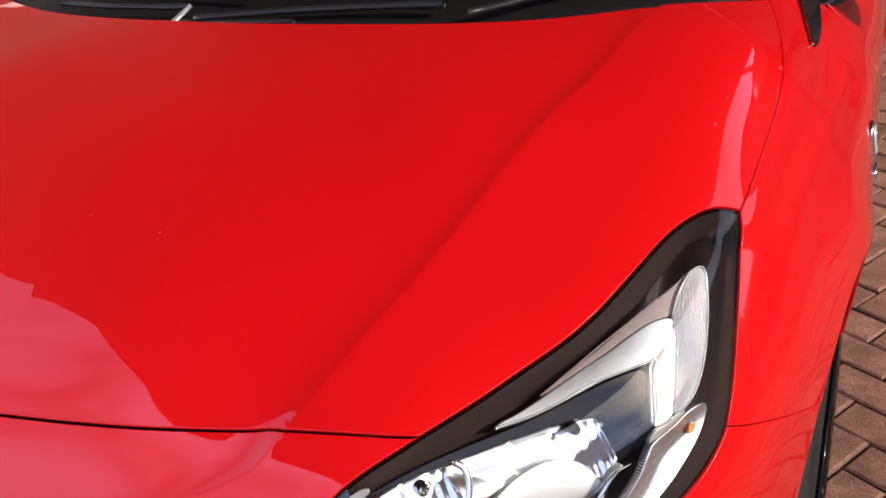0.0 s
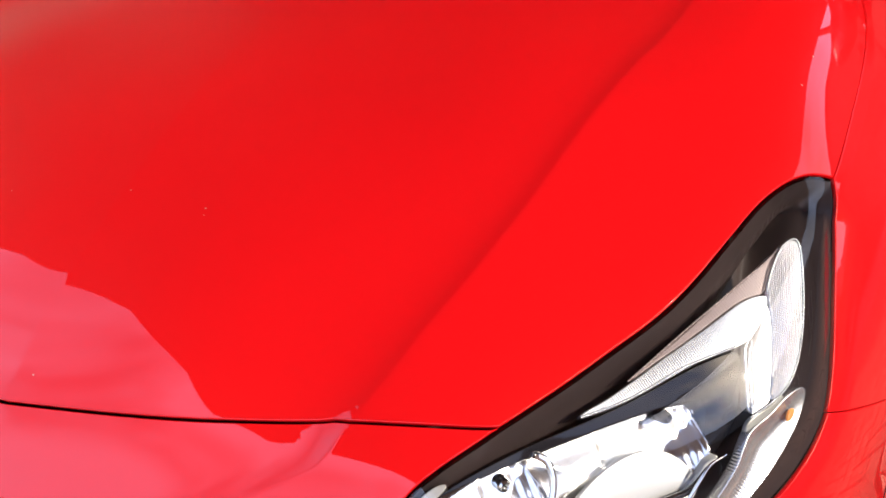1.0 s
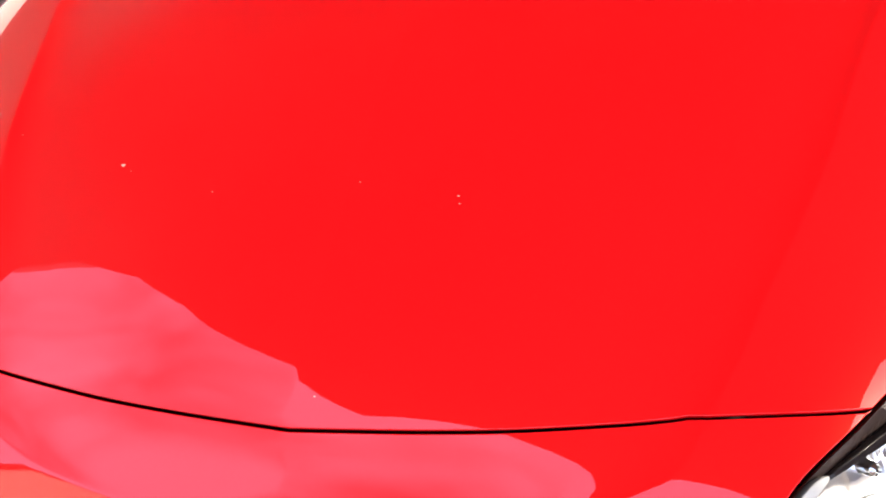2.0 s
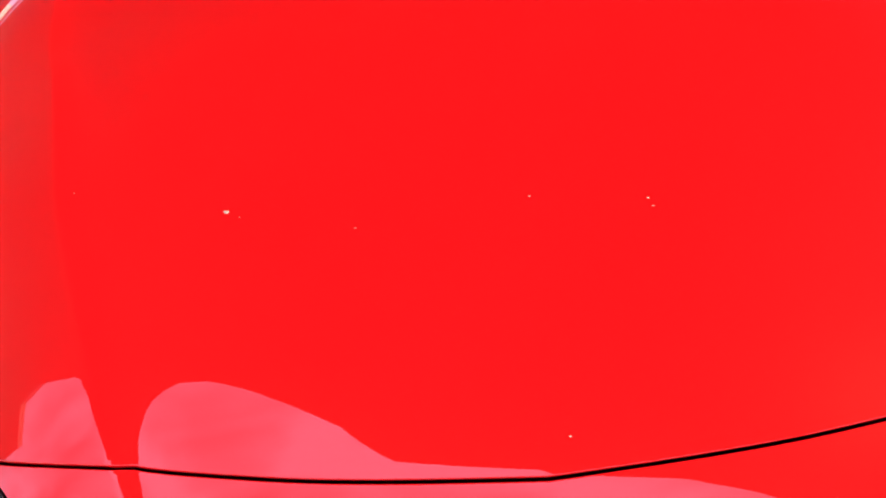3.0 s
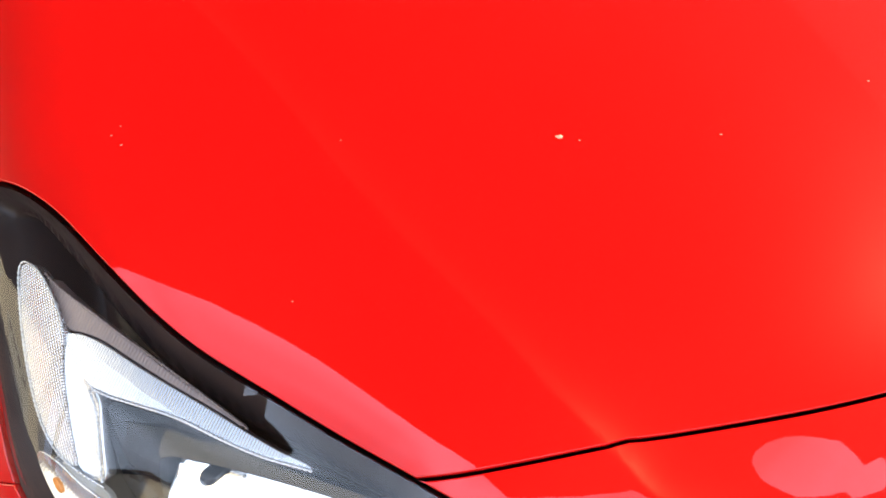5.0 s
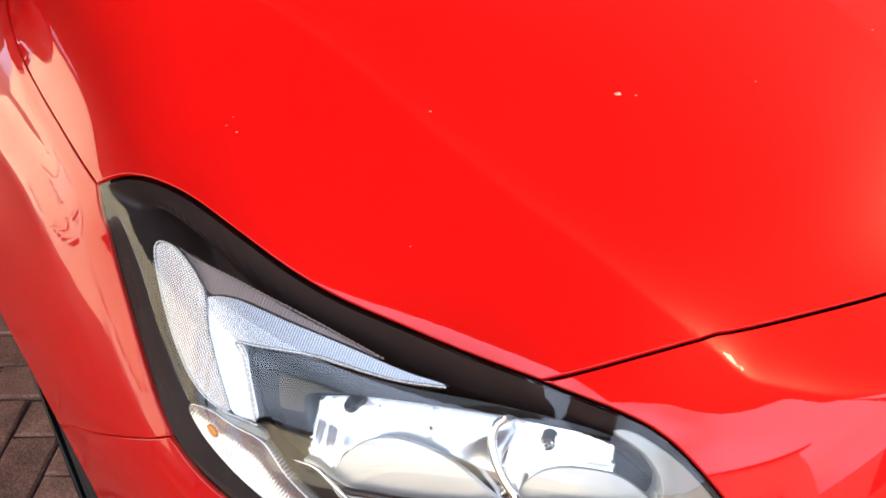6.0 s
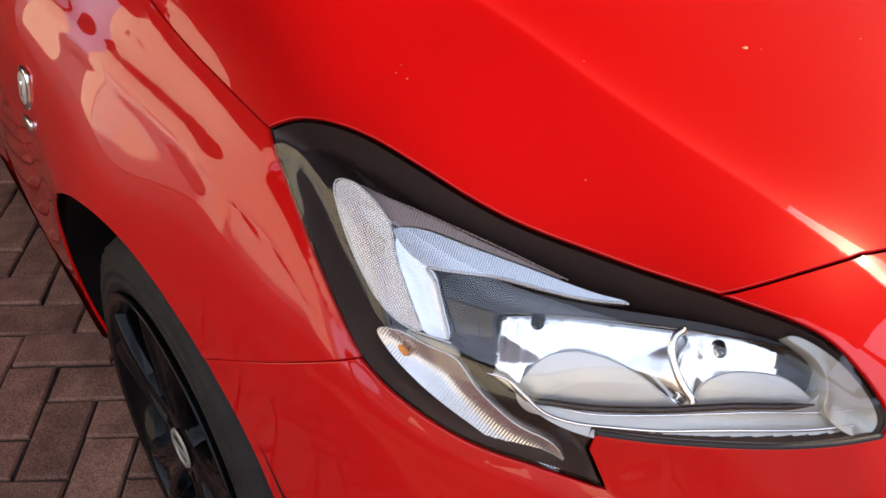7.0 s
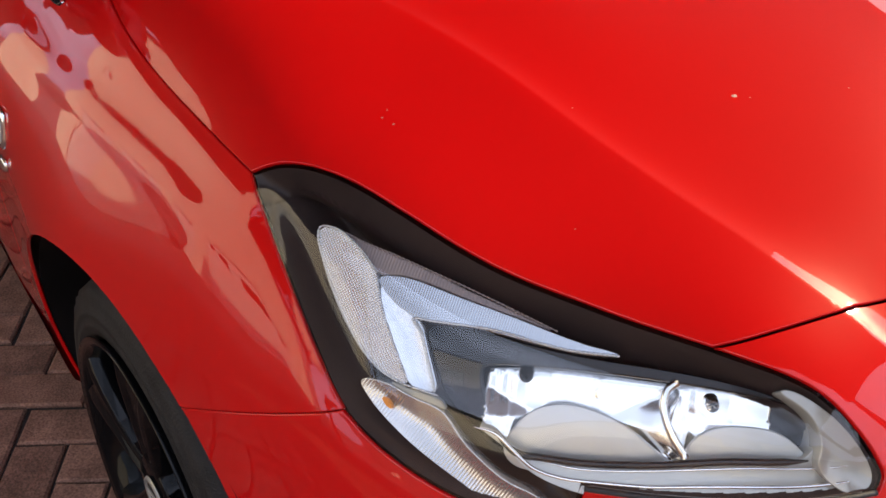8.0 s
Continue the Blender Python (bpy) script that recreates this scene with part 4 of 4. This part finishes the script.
for side in (1, -1):
    foot = [(.72 * side, 1.17, 1.0), (.80 * side, 1.5, .975), (.79 * side, 2.3, 1.0), (.74 * side, 3.0, 1.04), (.64 * side, 3.64, 1.045)]
    head = [(.70 * side, 1.22, 1.03), (.535 * side, 1.81, 1.383), (.56 * side, 2.5, 1.428), (.545 * side, 3.0, 1.40), (.52 * side, 3.32, 1.36)]
    patch("side_glass", [foot, head], DARK_GLASS, "dark side glass")

# scuttle panel and wipers
scuttle_back = [(x, y + .01, z - .008) for x, y, z in GLASS_FOOT]
scuttle_front = [(-.66, 1.045, .985), (-.45, .892, 1.000), (0, .832, 1.004), (.45, .892, 1.000), (.66, 1.045, .985)]
patch("scuttle", [scuttle_front, scuttle_back], SCUTTLE, "matt black scuttle panel", 0.006, 20)
for points, r, kind, lab in (
        ([(-.12, .845, 1.024), (.035, .870, 1.030), (.20, .888, 1.034), (.272, .893, 1.035)], .0065, "wiper_arm", "black wiper arm"),
        ([(-.42, .905, 1.026), (-.322, .880, 1.030), (-.20, .872, 1.032), (-.147, .872, 1.033)], .0055, "wiper_blade", "black wiper blade"),
        ([(-.16, .850, 1.016), (-.02, .842, 1.020), (.05, .846, 1.021)], .0045, "wiper_blade", "black wiper blade"),
        ([(.315, .872, 1.030), (.36, .900, 1.034), (.42, .945, 1.040), (.55, 1.04, 1.046)], .0065, "wiper_arm", "black wiper arm"),
        ([(-.50, .92, 1.030), (-.35, .925, 1.036), (-.15, .915, 1.042), (-.05, .905, 1.040)], .0055, "wiper_blade", "black wiper blade")):
    bm = bmesh.new()
    line = curve(points, .02)
    tube(bm, line, r, 10, 0.8, taper=[1.0] * (len(line) - 3) + [1.25, 1.25, 1.1])
    part(kind, bm, WIPER, car, lab, True)
bm = bmesh.new()
tube(bm, [(-.168, .838, 1.012), (-.150, .862, 1.028), (-.142, .872, 1.036)], .008, 8, 0.35)
part("wiper_clip", bm, SATIN, car, "bright wiper clip", True)

# wing badge: a rounded chrome shield with a small plate below
for side in (1, -1):
    mid = FRONT.onto([(.855 * side, 1.135, .752)])[0]
    nrm = FRONT.normal(mid[None])[0]
    along = unit(np.cross((0, 0, 1), nrm))
    upv = np.cross(nrm, along)

    def badge_plate(name, w, h, du, dv, lift, mat, lab="", taper_=0.0):
        bm = bmesh.new()
        ring = []
        for a in np.linspace(0, 2 * math.pi, 28, endpoint=False):
            ca, sa = math.cos(a), math.sin(a)
            x_ = w * math.copysign(abs(ca) ** 0.6, ca) * (1 + taper_ * sa)
            ring.append(mid + along * (x_ + du) + upv * (h * math.copysign(abs(sa) ** 0.6, sa) + dv))
        low = [bm.verts.new(p + nrm * .000) for p in ring]
        c_ = sum(ring) / len(ring)
        top = [bm.verts.new(p + nrm * lift) for p in ring]
        cap = [bm.verts.new(c_ + (p - c_) * .86 + nrm * (lift + .0015)) for p in ring]
        for A, B in ((low, top), (top, cap)):
            for i in range(28):
                bm.faces.new((A[i], A[(i + 1) % 28], B[(i + 1) % 28], B[i]))
        bm.faces.new(cap)
        bmesh.ops.recalc_face_normals(bm, faces=bm.faces)
        return part(name, bm, mat, car if name == "wing_badge" else badge, lab, True)

    badge = badge_plate("wing_badge", .021, .030, 0, 0, .003, CHROME, "chrome shield badge on the wing", .12)
    badge_plate("badge_field", .015, .022, 0, 0, .0052, SATIN, "pale badge field", .12)
    badge_plate("badge_curl", .004, .012, .003, .002, .0068, CHROME, "raised chrome curl")
    badge_plate("badge_plate", .018, .009, 0, -.052, .003, CHROME, "small chrome plate")

# stone chips and specks of dirt on the bonnet
CHIP = material("bare_chip", (0.42, 0.26, 0.19), 0.6)
for x, y, r in ((-.276, .413, .0042), (-.262, .404, .0012), (.009, .384, .0016), (-.150, .371, .0015), (.113, .370, .0017), (.020, .169, .0013), (-.601, .543, .0016), (-.606, .556, .0013), (-.597, .561, .0011), (.684, .70, .0016), (.690, .76, .0016), (.116, .361, .0012), (-.44, .47, .0012), (-.52, .36, .0010)):
    z = float(np.interp(y, (.14, .384, .6, .82), (.829, .934, .985, 1.01)))
    mid = FRONT.onto([(x, y, z)])[0]
    for _ in range(3):
        mid = FRONT.onto([(x, y, mid[2])])[0]
    nrm = FRONT.normal(mid[None])[0]
    r *= 0.58
    rng_ = random.Random(int(abs(x) * 1000))
    a_ = unit(np.cross(nrm, (0.3, 1, 0)))
    b_ = np.cross(nrm, a_)
    bm = bmesh.new()
    ring = [bm.verts.new(mid + nrm * .0001 + (a_ * math.cos(t_) * 1.5 + b_ * math.sin(t_) * .8) * r * rng_.uniform(.7, 1.2)) for t_ in np.linspace(0, 2 * math.pi, 9, endpoint=False)]
    top = bm.verts.new(mid + nrm * (.0001 + r * .25))
    for i in range(9):
        bm.faces.new((ring[i], ring[(i + 1) % 9], top))
    part("stone_chip", bm, CHIP, bonnet, "pale stone chip")

# ---------------------------------------------------------------- ground
PAVE_O, PAVE_TURN, PAVE_S = (-1.048, 1.238), -0.5474, 0.1019
e1 = np.array((math.cos(PAVE_TURN), math.sin(PAVE_TURN)))
e2 = np.array((-math.sin(PAVE_TURN), math.cos(PAVE_TURN)))
ground_mesh = bmesh.new()
bmesh.ops.create_grid(ground_mesh, x_segments=2, y_segments=2, size=900)
LOT = material("worn_paved_lot", (0.15, 0.115, 0.10), 0.9, vary=0.25, scale=1.5, bump=0.6, bump_scale=120, grain=0.3)
ground = part("ground", ground_mesh, LOT)
ground.location.z = -0.016
tagged(ground, "worn brown-grey paved lot round the block paving", "ground", kind="structure")
bed_mesh = bmesh.new()
box(bed_mesh, -4.42, 4.42, -3.42, 5.92, -0.015, -0.010)
bed = part("joint_bed", bed_mesh, SAND)
tagged(bed, "dark jointing sand between brown paving blocks", "sand bed", kind="structure")


def block_verts(length, width):
    """A paver with chamfered top edges, its middle at the origin and its top at z = 0."""
    g, c, h = 0.0034, 0.0045, 0.03
    L, Wd = length / 2 - g, width / 2 - g
    v = [(sx * (L - c), sy * (Wd - c), 0) for sx, sy in ((-1, -1), (1, -1), (1, 1), (-1, 1))]
    v += [(sx * L, sy * Wd, -c * 0.9) for sx, sy in ((-1, -1), (1, -1), (1, 1), (-1, 1))]
    v += [(sx * L, sy * Wd, -h) for sx, sy in ((-1, -1), (1, -1), (1, 1), (-1, 1))]
    f = [(0, 1, 2, 3)]
    for k in (0, 4):
        f += [(k + a, k + 4 + a, k + 4 + (a + 1) % 4, k + (a + 1) % 4) for a in range(4)]
    return v, f


BV, BF = block_verts(2 * PAVE_S, PAVE_S)
block_mesh = bpy.data.meshes.new("paver")
block_mesh.from_pydata(BV, [], BF)
block_mesh.materials.append(PAVER)
rng = random.Random(7)
near_blocks, far_v, far_f = [], [], []
for c in range(-75, 76):
    for r in range(-75, 76):
        k = (c + r) % 4
        if k == 2:
            mid, turn = (c + 1.0, r + 0.5), PAVE_TURN
        elif k == 0:
            mid, turn = (c + 0.5, r + 1.0), PAVE_TURN + math.pi / 2
        else:
            continue
        p = np.array(PAVE_O) + PAVE_S * (mid[0] * e1 + mid[1] * e2)
        if abs(p[0]) > 4.5 or p[1] < -3.5 or p[1] > 6:
            continue
        tilt = (rng.gauss(0, .006), rng.gauss(0, .006), rng.gauss(0, .012), rng.gauss(-.001, .0012))
        m = Matrix.Translation((p[0] + rng.gauss(0, .0008), p[1] + rng.gauss(0, .0008), min(tilt[3], 0.001))) @ Euler((tilt[0], tilt[1], turn + tilt[2])).to_matrix().to_4x4()
        near = 0.78 < abs(p[0]) < 1.22 and 0.55 < p[1] < 3.2
        if near and len(near_blocks) < 300:
            near_blocks.append(m)
        else:
            base = len(far_v)
            far_v += [tuple(m @ Vector(v)) for v in BV]
            far_f += [tuple(base + i for i in f) for f in BF]

paving = mesh_object("pavement", far_v, far_f, PAVER, smooth=False)
tagged(paving, "brown concrete block paving laid in herringbone", "paving", kind="structure")

# ---------------------------------------------------------------- surroundings
def slab(name, x0, x1, y0, y1, z0, z1, mat, parent=None, bevel=0.0, label=""):
    bm = bmesh.new()
    box(bm, x0, x1, y0, y1, z0, z1, bevel)
    return part(name, bm, mat, parent, label)


# unseen flat canopy over the parking bay, on four posts, outlined to shape reflections
UNSEEN_CANOPY = [(-4.4, .45), (-3.1, .45), (-3.05, .98), (-2.6, .97), (-2.05, .79), (-1.5, .40), (-.85, -.40), (-.64, -1.0), (-.05, -1.22), (.40, -1.48), (1.5, -2.75), (2.1, -3.75), (2.2, -3.9), (2.45, -3.9), (2.45, .7), (3.0, .9), (3.0, 6.08), (-3.7, 6.08), (-3.9, 5.0), (-5.3, 4.9), (-5.3, 3.0), (-4.4, 2.6)]


def flat_roof(name, outline, z0, z1, parent):
    bm = bmesh.new()
    low = [bm.verts.new((x, y, z0)) for x, y in outline]
    top = [bm.verts.new((x, y, z1)) for x, y in outline]
    bm.faces.new(low), bm.faces.new(top[::-1])
    for i in range(len(outline)):
        bm.faces.new((low[i], low[(i + 1) % len(low)], top[(i + 1) % len(low)], top[i]))
    bmesh.ops.recalc_face_normals(bm, faces=bm.faces)
    return part(name, bm, SOFFIT, parent)


canopy = tagged(new("canopy"), "unseen flat dark-boarded canopy roof, outlined to shape the paint's reflections", "canopy")
flat_roof("roof_deck", UNSEEN_CANOPY, 3.0, 3.16, canopy)
for x, y in ((-4.3, .45), (-3.62, 5.95), (2.36, -3.8), (2.9, 4.6)):
    slab("post", x - .05, x + .05, y - .05, y + .05, 0, 3.0, ROOF_DARK, canopy, .006)


def garage_block(name, length, height, doors, label):
    """A low rendered building along +x with its front at y = 0: boards, up-and-over doors with small panes, a roof edge."""
    ob = tagged(new(name), label, "building", group="garage blocks round the drive")
    edges = sorted([0.0, length] + [e for d in doors for e in (d, d + 2.4)])
    for a, b in zip(edges[0::2], edges[1::2]):
        if b - a > .05:
            slab("wall", a, b, 0, .25, 0, height, RENDER_CREAM, ob)
    for d in doors:
        slab("lintel", d, d + 2.4, 0, .25, 2.1, height, RENDER_CREAM, ob)
        door_ = slab("garage_door", d + .03, d + 2.37, .08, .13, .02, 2.09, WHITE_PAINT, ob, .004, "white panelled garage door")
        for k in range(4):
            slab("door_panel", d + .10, d + 2.30, .066, .079, .10 + k * .48, .50 + k * .48, WHITE_PAINT, door_, .004)
        for k in range(4):
            slab("pane", d + .30 + k * .50, d + .62 + k * .50, .056, .065, 1.62, 1.86, DARK_GLASS, door_, .002)
    slab("back_wall", 0, length, 6.0, 6.2, 0, height, RENDER_CREAM, ob)
    for x in (0.0, length - .2):
        slab("end_wall", x, x + .2, .25, 6.0, 0, height, RENDER_CREAM, ob)
    slab("roof", -.2, length + .2, -.3, 6.4, height, height + .16, ROOF_DARK, ob)
    for k in range(40):
        z = 2.2 + k * .12
        if z < height - .05:
            slab("board", 0, length, -.012, 0, z, z + .105, RENDER_CREAM, ob)
    return ob


def brick_house(name, x0, x1, y0, y1, height, openings, rise, label):
    """A brick house with its front along x at y0: a wall with real openings, frames and panes, and a pitched roof."""
    ob = tagged(new(name), label, "house")
    xs = sorted({x0, x1, *[v for o in openings for v in (o[0], o[1])]})
    for a, b in zip(xs, xs[1:]):
        cuts = sorted((o[2], o[3]) for o in openings if o[0] <= a + 1e-6 and o[1] >= b - 1e-6)
        z = 0.0
        for lo, hi in cuts + [(height, height)]:
            if lo - z > .01:
                slab("wall", a, b, y0, y0 + .28, z, lo, BRICK, ob)
            z = hi
    for a, b, lo, hi in openings:
        frame_ = slab("window", a + .002, b - .002, y0 + .10, y0 + .15, lo + .002, lo + .06, WHITE_PAINT, ob)
        slab("frame_head", a + .002, b - .002, y0 + .10, y0 + .15, hi - .06, hi - .002, WHITE_PAINT, frame_)
        for x in (a + .002, (a + b) / 2 - .03, b - .062):
            slab("frame_post", x, x + .06, y0 + .10, y0 + .15, lo + .06, hi - .06, WHITE_PAINT, frame_)
        slab("pane", a + .05, b - .05, y0 + .12, y0 + .128, lo + .05, hi - .05, DARK_GLASS, frame_)
        slab("sill", a - .05, b + .05, y0 - .05, y0 + .10, lo - .06, lo - .004, RENDER_CREAM, frame_)
    slab("back_wall", x0, x1, y1 - .28, y1, 0, height, BRICK, ob)
    for x in (x0, x1 - .28):
        slab("end_wall", x, x + .28, y0 + .28, y1 - .28, 0, height, BRICK, ob)
    bm = bmesh.new()
    ym = (y0 + y1) / 2
    v = [bm.verts.new(p) for p in ((x0 - .3, y0 - .4, height), (x1 + .3, y0 - .4, height), (x1 + .3, y1 + .4, height), (x0 - .3, y1 + .4, height), (x0 - .3, ym, height + rise), (x1 + .3, ym, height + rise))]
    for f in ((0, 1, 5, 4), (2, 3, 4, 5), (0, 4, 3), (1, 2, 5), (3, 2, 1, 0)):
        bm.faces.new([v[i] for i in f])
    part("roof", bm, ROOF_DARK, ob, "dark tiled roof")
    return ob


BRICK = material("brown_brick", (0.20, 0.11, 0.08), 0.85, vary=0.25, scale=9, bump=0.5, bump_scale=60)
# unseen house, added so the bonnet's rear reflects dark wall instead of sky
brick_house("house", -3.9, 9.0, 6.5, 12.0, 3.0, [(-.6, 1.4, .9, 2.2)], 1.1, "unseen low brown brick house, added to darken the bonnet's reflections")
# unseen house, added so the +x wing and lamp reflect brick, not bright sky
side_house = brick_house("unseen_side_house", -6.0, 6.0, 0, 7.0, 3.5, [(-4.5, -3.0, .9, 2.2), (-.8, .8, 2.4, 3.2), (-1.0, 1.0, .9, 2.2), (3.0, 4.5, .9, 2.2)], 2.4, "unseen brown brick house, added to darken reflections on the +x wing")
side_house.matrix_basis = Matrix.Translation((9.0, 1.0, 0)) @ Matrix.Rotation(radians(-90), 4, "Z")
g1 = garage_block("garage_block", 12.0, 4.6, (1.0, 4.6, 8.2), "low cream boarded garage block with white doors")
g1.matrix_basis = Matrix.Translation((-9.5, -15.0, 0)) @ Matrix.Rotation(radians(90), 4, "Z")
g3 = garage_block("garage_block", 12.0, 6.0, (1.0, 4.6, 8.2), "tall cream boarded garage block with white doors")
g3.matrix_basis = Matrix.Translation((-9.5, 1.8, 0)) @ Matrix.Rotation(radians(90), 4, "Z")
copy_thing(g1, Matrix.Translation((7.0, -14.0, 0)) @ Matrix.Rotation(radians(180), 4, "Z"))

# the nearest paving blocks, each an object
for m in near_blocks:
    ob = new("paver", block_mesh)
    ob.parent = paving
    ob.matrix_basis = m
